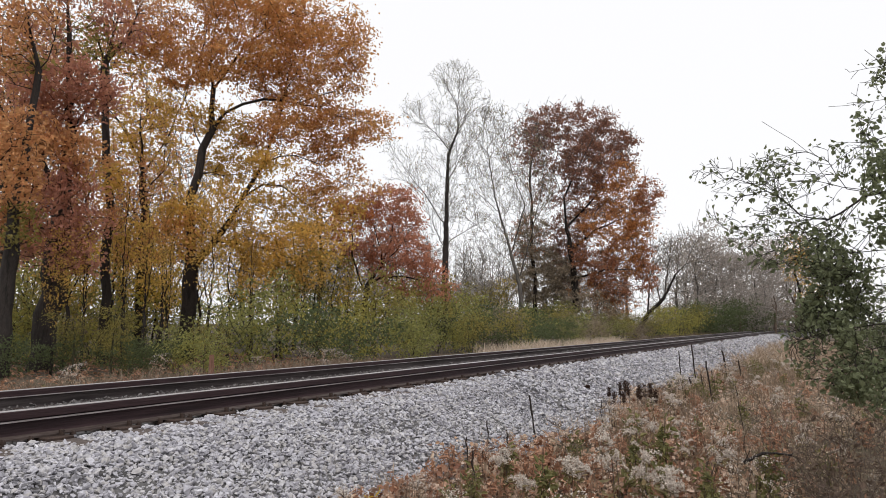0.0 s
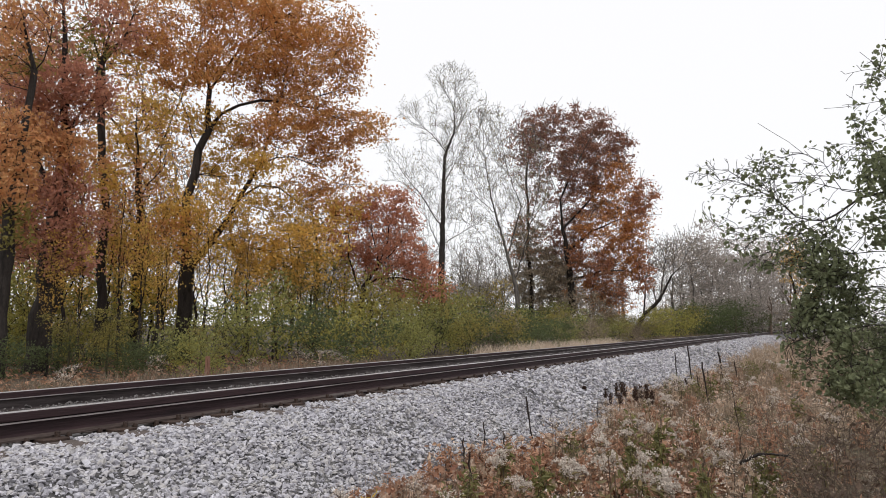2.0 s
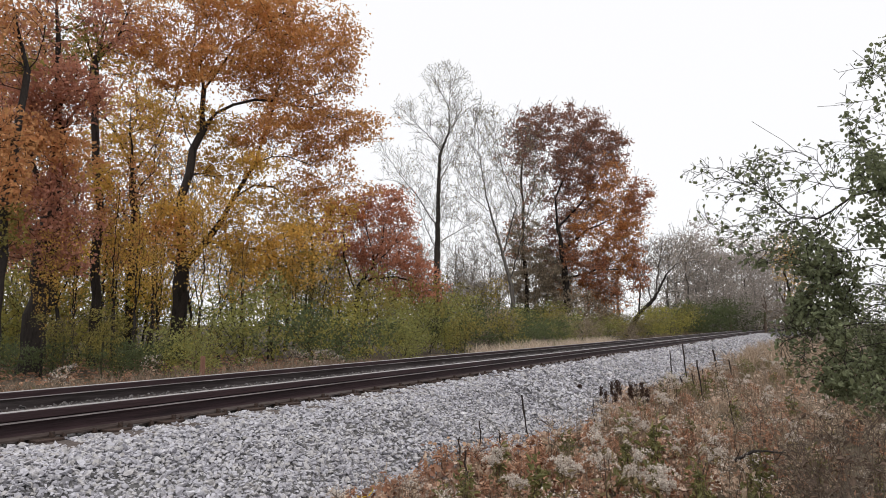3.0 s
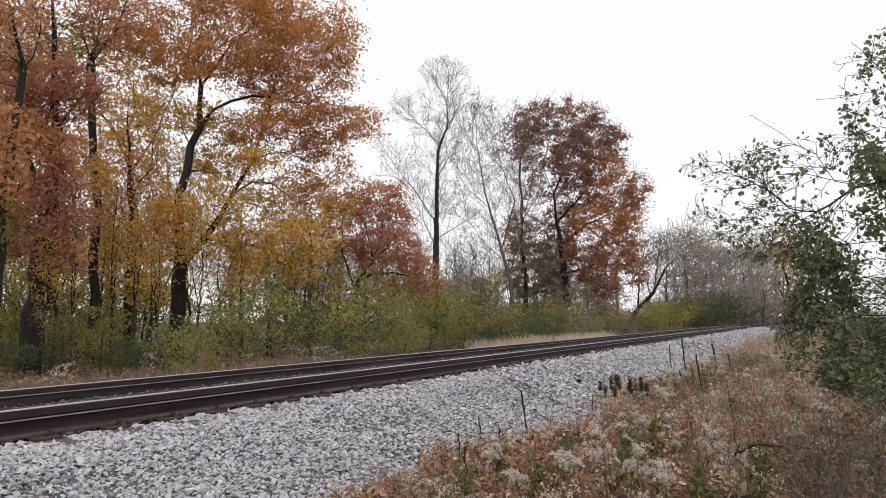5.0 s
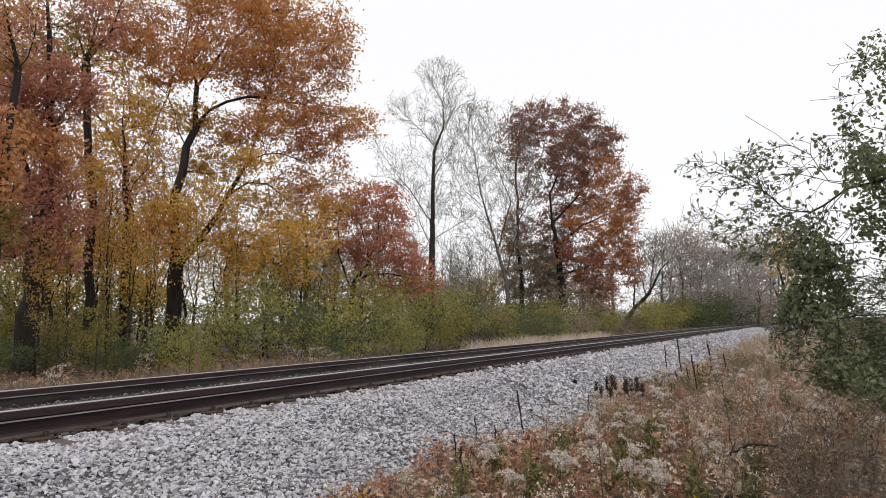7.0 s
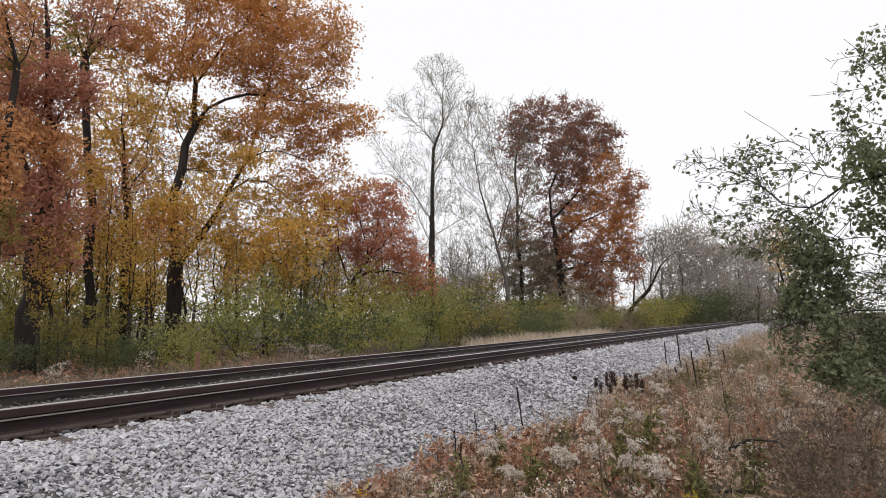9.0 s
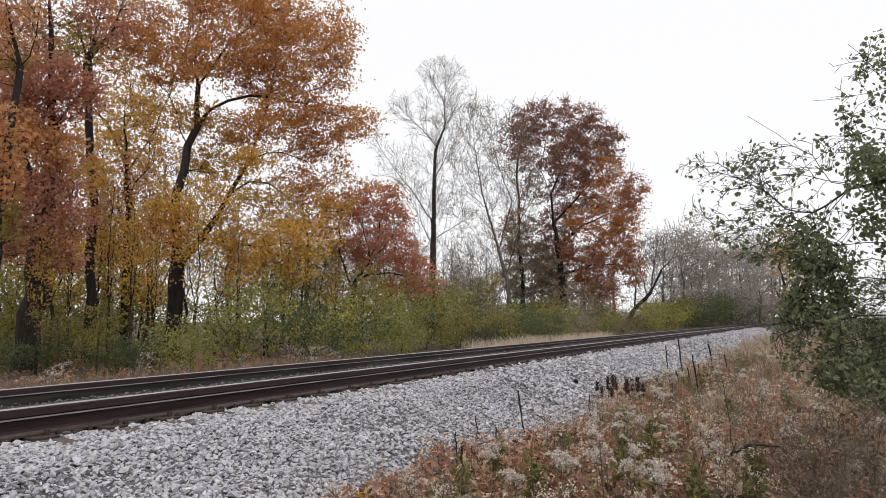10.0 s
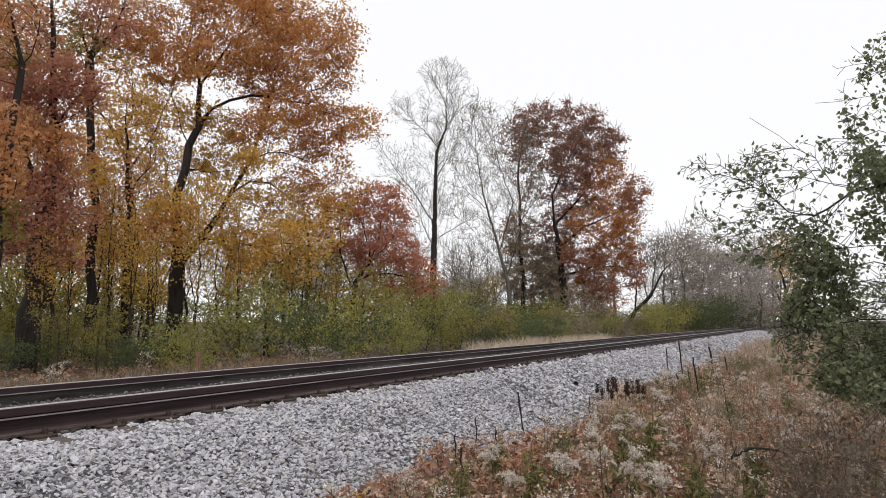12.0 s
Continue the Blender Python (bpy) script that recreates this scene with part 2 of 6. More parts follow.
def blades(rng, at, height, width, lean=0.35):
    """Grass blades: bent ribbons of two quads."""
    n = len(at)
    h = height * rng.uniform(0.5, 1.3, n)[:, None]
    ang = rng.uniform(0, 2 * np.pi, n)
    side = np.stack([np.cos(ang), np.sin(ang), np.zeros(n)], axis=1) * (width * rng.uniform(0.6, 1.4, n))[:, None] / 2
    bend = np.stack([rng.normal(size=n), rng.normal(size=n), np.zeros(n)], axis=1) * lean
    up = np.array([[0, 0, 1.0]])
    mid = at + up * h * 0.55 + bend * h * 0.35
    tip = at + up * h * 0.92 + bend * h
    v = np.stack([at - side, at + side, mid + side * 0.8, mid - side * 0.8, tip + side * 0.2, tip - side * 0.2], axis=1)
    base = np.arange(n)[:, None] * 6
    return v.reshape(-1, 3), np.concatenate([base + np.array([[0, 1, 2, 3]]), base + np.array([[3, 2, 4, 5]])], axis=0)


# ---- the lie of the land: the track runs along y, the verge slopes down from the ballast ----
RAIL_TOP, NEAR_RAIL, GAUGE = 0.97, -4.85, 1.435
FAR_RAIL = NEAR_RAIL - GAUGE - 0.07
TRACK_MID = (NEAR_RAIL + FAR_RAIL) / 2
TIE_TOP = RAIL_TOP - 0.205


def land(x, y):
    x, y = np.asarray(x, dtype=float), np.asarray(y, dtype=float)
    verge = np.interp(x, [-3000, -60, -9, -8.1, -3.1, -2.0, -0.5, 1.0, 6, 3000], [0.6, 0.55, 0.45, 0.28, 0.28, 0.17, 0.03, 0.0, -0.05, -0.05])
    return verge + 0.035 * np.sin(x * 1.9 + 0.7 * y) * np.sin(y * 1.3) + 0.02 * np.sin(5.1 * x + 2.2) * np.cos(4.3 * y)


def bed(x):
    return np.interp(x, [-8.5, -7.15, -6.9, -6.3, -6.15, -5.5, -5.0, -4.15, -3.95, -2.75], [0.2, 0.70, 0.745, 0.745, 0.84, 0.815, 0.745, 0.745, 0.70, 0.18])


def spot(bearing, distance):
    """A place on the ground: degrees to the left of the track's line as seen from the verge, and metres from there."""
    x, y = -distance * math.sin(radians(bearing)), distance * math.cos(radians(bearing))
    return x, y, float(land(x, y))


def grid_sheet(name, xs, ys, height, material):
    gx, gy = np.meshgrid(xs, ys, indexing="ij")
    v = np.stack([gx, gy, height(gx, gy)], axis=-1).reshape(-1, 3)
    i, j = np.meshgrid(np.arange(len(xs) - 1), np.arange(len(ys) - 1), indexing="ij")
    a = (i * len(ys) + j).ravel()
    f = np.stack([a, a + len(ys), a + len(ys) + 1, a + 1], axis=1)
    return new(name, mesh_of(name, v, f, material, True))


xs = np.concatenate([[-2500, -800, -300, -120, -60, -40, -28, -20], np.arange(-16, 4.01, 0.25), [6, 10, 18, 40, 120, 400, 2500]])
ys = np.concatenate([[-2500, -400, -100, -30, -12, -6], np.arange(-3, 30, 0.3), np.arange(30, 90, 1.5), [100, 140, 220, 400, 1000, 3000]])
tagged(grid_sheet("ground", xs, ys, land, M_GROUND), "bare soil with leaf litter beside a railway", "ground", kind="structure")
bed_x = np.concatenate([np.arange(-8.5, -6.8, 0.17), np.arange(-6.8, -4.1, 0.15), np.arange(-4.1, -2.6, 0.1)])
bed_y = np.concatenate([[-60, -20, -5], np.arange(0, 40, 0.4), np.arange(40, 130, 3), [200, 320]])
tagged(grid_sheet("ballast_bed", bed_x, bed_y, lambda x, y: bed(x) + 0.012 * np.sin(7 * x + 3 * y) * np.sin(5 * y), M_BED), "grey crushed stone embankment of the railway", "ballast", kind="structure")


# ---- the track ----
def rail(x, lip, web):
    """Flat-bottomed rail: foot, web and head as one rolled section, with its worn top and pale edge."""
    base = tagged(new("rail"), "rusty steel rail with a worn bright top", "rail", "rails of the track")
    base.location = (x, 0, RAIL_TOP - 0.186)
    half = [(0.076, 0.0), (0.076, 0.011), (0.030, 0.026), (0.013, 0.042), (0.0095, 0.09), (0.012, 0.118), (0.020, 0.126), (0.0365, 0.134), (0.0375, 0.178), (0.0355, 0.184), (0.026, 0.186)]
    section = half + [(-a, b) for a, b in reversed(half)]
    for name, lo, hi, material, label in (("rail_foot", 0, 3, M_FOOT, "dusty rail foot"), ("rail_web", 2, 6, web, ""), ("rail_head", 5, 11, M_RUST, "")):
        ring = half[lo:hi] + [(-a, b) for a, b in reversed(half[lo:hi])]
        bm = bmesh.new()
        ends = [[bm.verts.new((a, yy, b)) for a, b in ring] for yy in (-60.0, 330.0)]
        k = len(ring)
        for i in range(k):
            j = (i + 1) % k
            bm.faces.new((ends[0][i], ends[0][j], ends[1][j], ends[1][i]))
        bm.faces.new(ends[0])
        bm.faces.new(list(reversed(ends[1])))
        bmesh.ops.recalc_face_normals(bm, faces=bm.faces)
        part(name, bm, material, base, label)
    for name, x0, x1, z0, z1, material, label in (("running_surface", -0.034, 0.03, 0.1845, 0.1885, M_SHINE, "polished running surface"),
                                                  ("head_edge", 0.0, 0.0405, lip, lip + 0.009, M_LIP, "pale lower edge of the head")):
        bm = bmesh.new()
        bmesh.ops.create_cube(bm, size=1.0, matrix=Matrix.LocRotScale(((x0 + x1) / 2, 135, (z0 + z1) / 2), None, (x1 - x0, 390, z1 - z0)))
        part(name, bm, material, base, label)
    return base


rail(NEAR_RAIL, 0.113, M_RUST), rail(FAR_RAIL, 0.126, M_WEB)


def box_mesh(name, sx, sy, sz, material, bevel=0.01):
    bm = bmesh.new()
    bmesh.ops.create_cube(bm, size=1.0, matrix=Matrix.Diagonal((sx, sy, sz, 1)))
    if bevel:
        bmesh.ops.bevel(bm, geom=list(bm.edges), offset=bevel, segments=1, affect="EDGES")
    me = bpy.data.meshes.new(name)
    bm.to_mesh(me)
    bm.free()
    me.materials.append(material)
    return me


tie_me = box_mesh("sleeper_block", 2.55, 0.23, 0.18, M_TIE, 0.012)
plate_me = box_mesh("tie_plate", 0.36, 0.19, 0.022, M_IRON, 0.004)
spike_me = box_mesh("spike", 0.035, 0.03, 0.05, M_IRON, 0.006)
anchor_me = box_mesh("rail_anchor", 0.05, 0.03, 0.055, M_IRON, 0.008)
rng = np.random.default_rng(4)
for i in range(150):
    y = -6 + i * 0.5 + rng.normal() * 0.02
    tie = tagged(new("sleeper"), "weathered grey-brown wooden sleeper bedded in ballast", "sleeper", "sleepers of the track")
    tie.matrix_basis = pose(TRACK_MID + rng.normal() * 0.03, y, TIE_TOP - 0.092, 0, 0, rng.normal() * 0.5)
    part_mesh("block", tie_me, tie)
    if -2 < y < 26:
        for rx in (NEAR_RAIL, FAR_RAIL):
            off = rx - tie.location.x
            plate = part_mesh("tie_plate", plate_me, tie, "rusty plate")
            plate.location = (off, 0, 0.098)
            for sx in (-0.10, 0.10):
                part_mesh("spike", spike_me, plate, "rusty spike").location = (sx, 0.05 * (1 if sx > 0 else -1), 0.027)
            for sy in (-0.15, 0.15):
                part_mesh("rail_anchor", anchor_me, tie, "rusty clip").location = (off + 0.075, sy, 0.10)


# ---- crushed stone ----
def stone_shapes(rng, count):
    shapes = []
    for _ in range(count):
        bm = bmesh.new()
        for p in unit(rng.normal(size=(9, 3))) * rng.uniform(0.88, 1.1, (9, 1)):
            bm.verts.new(p * np.array([1.0, 0.8, 0.6]))
        bmesh.ops.convex_hull(bm, input=bm.verts)
        bmesh.ops.delete(bm, geom=[v for v in bm.verts if not v.link_faces], context="VERTS")
        bmesh.ops.triangulate(bm, faces=bm.faces)
        bm.verts.index_update()
        shapes.append((np.array([v.co[:] for v in bm.verts]), np.array([[v.index for v in f.verts] for f in bm.faces])))
        bm.free()
    return shapes


def turns(rng, n):
    """Any turn about the vertical, with a moderate tilt."""
    a, b = rng.uniform(0, np.pi, n), rng.normal(size=(n, 2)) * 0.22
    q = unit(np.stack([np.cos(a), b[:, 0], b[:, 1], np.sin(a)], axis=1))
    w, x, y, z = q.T
    return np.stack([1 - 2 * (y * y + z * z), 2 * (x * y - z * w), 2 * (x * z + y * w), 2 * (x * y + z * w), 1 - 2 * (x * x + z * z), 2 * (y * z - x * w),
                     2 * (x * z - y * w), 2 * (y * z + x * w), 1 - 2 * (x * x + y * y)], axis=1).reshape(n, 3, 3)


rng = np.random.default_rng(11)
SHAPES = stone_shapes(rng, 14)


def scatter_stones(name, x0, x1, y0, y1, count, size, label, material=M_STONE):
    pieces = []
    x = rng.uniform(x0, x1, count)
    y = rng.uniform(y0, y1, count)
    keep = (np.abs(x - NEAR_RAIL) > 0.10) & (np.abs(x - FAR_RAIL) > 0.10)
    on_tie = (np.abs(((y + 6) % 0.5) - 0.0) < 0.1) | (np.abs(((y + 6) % 0.5) - 0.5) < 0.1)
    keep &= ~(on_tie & ((x < FAR_RAIL) | (np.abs(x - NEAR_RAIL) < 0.35 + rng.uniform(-0.1, 0.2, count))) & (rng.random(count) < 0.85))
    edge = -2.88 + 0.22 * np.sin(y * 0.9) + 0.12 * np.sin(y * 2.7 + 1)
    keep &= (x < edge + np.abs(rng.normal(size=count)) * 0.18)
    x, y = x[keep], y[keep]
    s = size * rng.lognormal(0, 0.27, len(x))
    z = np.maximum(bed(x), land(x, y)) + s * rng.uniform(-0.35, 0.75, len(x))
    z = np.where((x < NEAR_RAIL) & (x > FAR_RAIL), np.minimum(z, TIE_TOP + 0.1), z)
    turn = turns(rng, len(x))
    pick = rng.integers(0, len(SHAPES), len(x))
    for k, (v, f) in enumerate(SHAPES):
        m = np.where(pick == k)[0]
        vv = np.einsum("nij,vj->nvi", turn[m], v) * s[m, None, None] + np.stack([x, y, z], axis=1)[m][:, None, :]
        ff = (np.arange(len(m))[:, None, None] * len(v) + f[None]).reshape(-1, 3)
        pieces.append((vv.reshape(-1, 3), ff))
    v, f = join(pieces)
    return tagged(new(name, mesh_of(name, v, f, material)), label, "ballast", kind="stuff")


FOULED = "dusty grey-brown crushed stones between the rails"
STONES = "loose light grey crushed stones on the track bed"
scatter_stones("ballast_stones", -4.9, -2.75, 1.2, 5, 24000, 0.0205, STONES)
scatter_stones("ballast_stones", -4.9, -2.75, -10, 1.2, 4500, 0.04, STONES)
scatter_stones("ballast_stones", -4.9, -2.75, 5, 9, 15000, 0.0215, STONES)
scatter_stones("ballast_stones", -4.9, -2.75, 9, 22, 15500, 0.031, STONES)
scatter_stones("ballast_stones", -4.9, -2.75, 22, 60, 9000, 0.045, STONES)
scatter_stones("ballast_stones", -6.32, -4.9, -1, 16, 14000, 0.0165, FOULED, M_FOUL)
scatter_stones("ballast_stones", -6.32, -4.9, 16, 60, 6000, 0.03, FOULED, M_FOUL)
scatter_stones("ballast_stones", -7.6, -6.35, 0, 30, 3500, 0.022, STONES)

# ---- trees and shrubs ----
def polyline(points, step):
    out = [np.array(points[0], dtype=float)]
    for a, b in zip(points[:-1], points[1:]):
        a, b = np.array(a, dtype=float), np.array(b, dtype=float)
        k = max(1, int(np.linalg.norm(b - a) / step))
        out += [a + (b - a) * (i + 1) / k for i in range(k)]
    return np.array(out)


def skeleton(rng, stems, lobes, step, wander=0.12, droop=0.1):
    """Branches that reach from the given stems to points spread through the lobes of the crown.
    Returns places, parents, and for each lobe the tips in it."""
    pos, par = [], []
    for stem in stems:
        line = polyline(stem, step)
        line[1:-1] += rng.normal(size=line[1:-1].shape) * step * 0.06
        start = -1
        if pos:
            start = int(np.argmin(np.linalg.norm(np.array(pos) - line[0], axis=1)))
            line = line[1:]
        for p in line:
            pos.append(p)
            par.append(start)
            start = len(pos) - 1
    aims, kinds = [], []
    for k, lobe in enumerate(lobes):
        c, r, n = np.array(lobe[0:3]), np.array(lobe[3:6]), int(lobe[6])
        p = unit(rng.normal(size=(n, 3))) * rng.uniform(0.15, 1.0, (n, 1)) ** 0.45
        aims.append(c + p * r)
        kinds += [k] * n
    aims, kinds = np.concatenate(aims), np.array(kinds)
    cap = len(pos) + len(aims) * 8
    P = np.zeros((cap, 3))
    n = len(pos)
    P[:n] = pos
    way = np.zeros(cap)
    for i in range(n):
        # main stems count for little, so that boughs leave them readily
        way[i] = 0 if par[i] < 0 else way[par[i]] + 0.45 * np.linalg.norm(P[i] - P[par[i]])
    stem_d = np.min(np.linalg.norm(aims[:, None, :] - P[None, :n], axis=2), axis=1)
    tips = [[] for _ in lobes]
    twig = []
    for i in np.argsort(stem_d + rng.normal(size=len(aims)) * step * 0.5):
        a = aims[i]
        d = a - P[:n]
        dist = np.linalg.norm(d, axis=1)
        cost = dist * (1 + 0.4 * np.clip(-d[:, 2] / np.maximum(dist, 1e-6), 0, 1)) + 0.38 * way[:n]
        j = int(np.argmin(cost))
        length = dist[j]
        k = int(np.clip(round(length / step), 1, 7))
        s = P[j].copy()
        bow = rng.normal(size=3) * length * wander + np.array([0, 0, -droop * length])
        last = j
        for q in range(1, k + 1):
            f = q / k
            P[n] = s + (a - s) * f + bow * (f * (1 - f) * 2) + (rng.normal(size=3) * step * 0.05 if q < k else 0)
            par.append(last)
            way[n] = way[last] + np.linalg.norm(P[n] - P[last])
            last = n
            twig.append((n, kinds[i]))
            n += 1
        tips[kinds[i]].append(last)
    return P[:n], np.array(par), tips, twig


def wood(P, par, tip_r, power=2.3, root_r=None):
    n = len(P)
    acc = np.zeros(n)
    kids = np.bincount(par[par >= 0], minlength=n)
    for i in range(n - 1, -1, -1):
        if kids[i] == 0:
            acc[i] += tip_r ** power
        if par[i] >= 0:
            acc[par[i]] += acc[i]
    r = acc ** (1 / power)
    if root_r:
        r = tip_r + (root_r - tip_r) * np.clip((r - tip_r) / max(r.max() - tip_r, 1e-9), 0, 1) ** 1.85
    return r


def tube_pieces(P, par, r):
    e = np.where(par >= 0)[0]
    a, b = P[par[e]], P[e]
    ra, rb = np.minimum(r[par[e]], r[e] * 1.35), r[e]
    d = unit(b - a)
    out = []
    for lo, hi, sides in ((0, 0.014, 3), (0.014, 0.05, 4), (0.05, 9, 8)):
        m = (rb >= lo) & (rb < hi)
        if m.any():
            out.append((tubes(a[m] - d[m] * ra[m, None] * 0.3, b[m] + d[m] * rb[m, None] * 0.3, ra[m], rb[m], sides), hi))
    return out


def plant(name, seed, place, turn, stems, lobes, label, category, bark, step=0.45, tip_r=0.006, root_r=None, leaf=0.11, leaves=40, spread=0.32,
          foliage=(), group="", pointed=False, fork=0, aspect=0.6, up=0.4, wander=0.12, droop=0.1, twig_bark=None):
    """A woody plant: trunk, branches and, per kind of leaf, one crown. lobes: centre, radii, tips, leaf kind, leaf density."""
    rng = np.random.default_rng(seed)
    P, par, tips, twig = skeleton(rng, stems, lobes, step, wander, droop)
    if fork:
        # fine twigs at the ends
        ends = np.array([t for ts in tips for t in ts])
        ends = np.repeat(ends, fork)
        away = unit(P[ends] - P[par[ends]] + rng.normal(size=(len(ends), 3)) * 0.42 + np.array([0, 0, 0.2]))
        reach = step * rng.uniform(0.5, 1.6, (len(ends), 1))
        mid = P[ends] + away * reach * 0.5
        end = mid + unit(away + rng.normal(size=away.shape) * 0.35 + np.array([0, 0, 0.15])) * reach * 0.5
        n0, k = len(P), len(ends)
        P = np.concatenate([P, mid, end])
        par = np.concatenate([par, ends, np.arange(n0, n0 + k)])
    r = wood(P, par, tip_r, root_r=root_r)
    base = tagged(new(name), label, category, group)
    base.matrix_basis = pose(*place, 0, 0, turn)
    pieces = tube_pieces(P, par, r)
    thick = [p for p, hi in pieces if hi > 0.05]
    fine = [p for p, hi in pieces if hi <= 0.05]
    if thick:
        part_mesh("trunk", mesh_of("trunk", *join(thick), bark, True), base)
    if fine:
        tagged(part_mesh("bough", mesh_of("bough", *join(fine), twig_bark or bark, True), base), kind="stuff")
    for kind, material in enumerate(foliage):
        spots = []
        for k, lobe in enumerate(lobes):
            if lobe[7] != kind or not lobe[8]:
                continue
            nodes = np.array([t for t, kk in twig if kk == k])
            m = int(leaves * lobe[8])
            c = np.repeat(P[nodes], m, axis=0)
            spots.append(c + rng.normal(size=c.shape) * spread * rng.uniform(0.35, 1.0, (len(nodes), 1)).repeat(m, axis=0) * np.array([1, 1, 0.5]))
        if spots:
            v, f = leaf_quads(rng, np.concatenate(spots), leaf, aspect, up, pointed)
            tagged(part_mesh("crown", mesh_of("crown", v, f, material), base, material.name.replace("_", " ")), kind="stuff")
    return base


def branching(name, seed, place, turn, stems, bounds, label, category, bark, twig_bark, root_r, spacing, reach, tip_r, foliage, group="", curl=0.25, sag=0.0, leaf_shape=(0.6, False)):
    """A plant that branches three times from its stems and stays within the bounds (centre and radii), with a few leaves along the last twigs."""
    rng = np.random.default_rng(seed)
    pos, par, lines = [], [], []
    inner, outer = np.array([b[:3] for b in bounds]), np.array([b[3:6] for b in bounds])
    share = np.array([b[6] if len(b) > 6 else 1.0 for b in bounds])
    for stem in stems:
        line = polyline(stem, 0.35 * spacing[0] + 0.05)
        line[1:-1] += rng.normal(size=line[1:-1].shape) * spacing[0] * 0.05
        last = -1
        if pos:
            last = int(np.argmin(np.linalg.norm(np.array(pos) - line[0], axis=1)))
            line = line[1:]
        ids = []
        for p in line:
            pos.append(p)
            par.append(last)
            last = len(pos) - 1
            ids.append(last)
        lines.append((ids, 0.35 if stem is stems[0] else 0.15))
    last_twigs = []
    for level, (gap, length) in enumerate(zip(spacing, reach)):
        grown = []
        for ids, start in lines:
            pts = np.array([pos[i] for i in ids])
            if len(pts) < 2:
                continue
            run = np.concatenate([[0], np.cumsum(np.linalg.norm(np.diff(pts, axis=0), axis=1))])
            s = start * run[-1] + gap * rng.random()
            side = rng.uniform(0, 6.28)
            while s <= run[-1] + gap * 0.6:
                f = min(s / run[-1], 1.0)
                i = min(int(np.searchsorted(run, s)), len(ids) - 1)
                way = unit(pts[i] - pts[i - 1] if i else pts[1] - pts[0])
                side += 2.4 + rng.normal() * 0.5
                u = unit(np.cross(way, np.array([0.3, 0.2, 1.0])))
                out = u * math.cos(side) + np.cross(way, u) * math.sin(side)
                open_angle = rng.uniform(0.5, 1.0)
                d = way * math.cos(open_angle) + out * math.sin(open_angle)
                total = length * (1.05 - 0.55 * f) * rng.uniform(0.55, 1.15)
                k = 5 - level
                p, last, new_ids = np.array(pos[ids[i]]), ids[i], [ids[i]]
                for q in range(k):
                    d = unit(d + np.array([0, 0, curl * 0.35 - sag * (q / k)]) + rng.normal(size=3) * 0.16)
                    p = p + d * total / k
                    if np.min(np.sum(((p - inner) / outer) ** 2, axis=1)) > 1.15:
                        break
                    pos.append(p)
                    par.append(last)
                    last = len(pos) - 1
                    new_ids.append(last)
                if len(new_ids) > 1:
                    grown.append((new_ids, 0.2))
                s += gap * rng.uniform(0.7, 1.3)
        lines = lines + grown if level == 0 else grown
        last_twigs += [i for ids, _ in grown for i in ids[1:]] if level else []
    P, par = np.array(pos), np.array(par)
    r = wood(P, par, tip_r, root_r=root_r)
    base = tagged(new(name), label, category, group)
    base.matrix_basis = pose(*place, 0, 0, turn)
    pieces = tube_pieces(P, par, r)
    thick, fine = [p for p, hi in pieces if hi > 0.05], [p for p, hi in pieces if hi <= 0.05]
    if thick:
        part_mesh("trunk", mesh_of("trunk", *join(thick), bark, True), base)
    if fine:
        tagged(part_mesh("bough", mesh_of("bough", *join(fine), twig_bark, True), base), kind="stuff")
    material, per_twig, size = foliage
    if per_twig:
        whole = max(1, math.ceil(per_twig * share.max()))
        c = np.repeat(P[last_twigs], whole, axis=0)
        near = np.argmin(np.sum(((c[:, None] - inner[None]) / outer[None]) ** 2, axis=2), axis=1)
        c = c[rng.random(len(c)) < per_twig * share[near] / whole]
        v, f = leaf_quads(rng, c + rng.normal(size=c.shape) * size * 0.8, size, leaf_shape[0], 0.2, leaf_shape[1])
        tagged(part_mesh("crown", mesh_of("crown", v, f, material), base, material.name.replace("_", " ")), kind="stuff")
    return base


M_TWIG = mat("pale_twigs", [(0.07, 0.06, 0.054), (0.13, 0.115, 0.10), (0.10, 0.088, 0.077)], 4.0, 0.95, 0.3)
# Lighter than the bark, to offset in colour the shading of far twigs.
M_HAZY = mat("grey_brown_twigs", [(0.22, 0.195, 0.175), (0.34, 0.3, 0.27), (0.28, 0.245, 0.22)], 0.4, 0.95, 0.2)


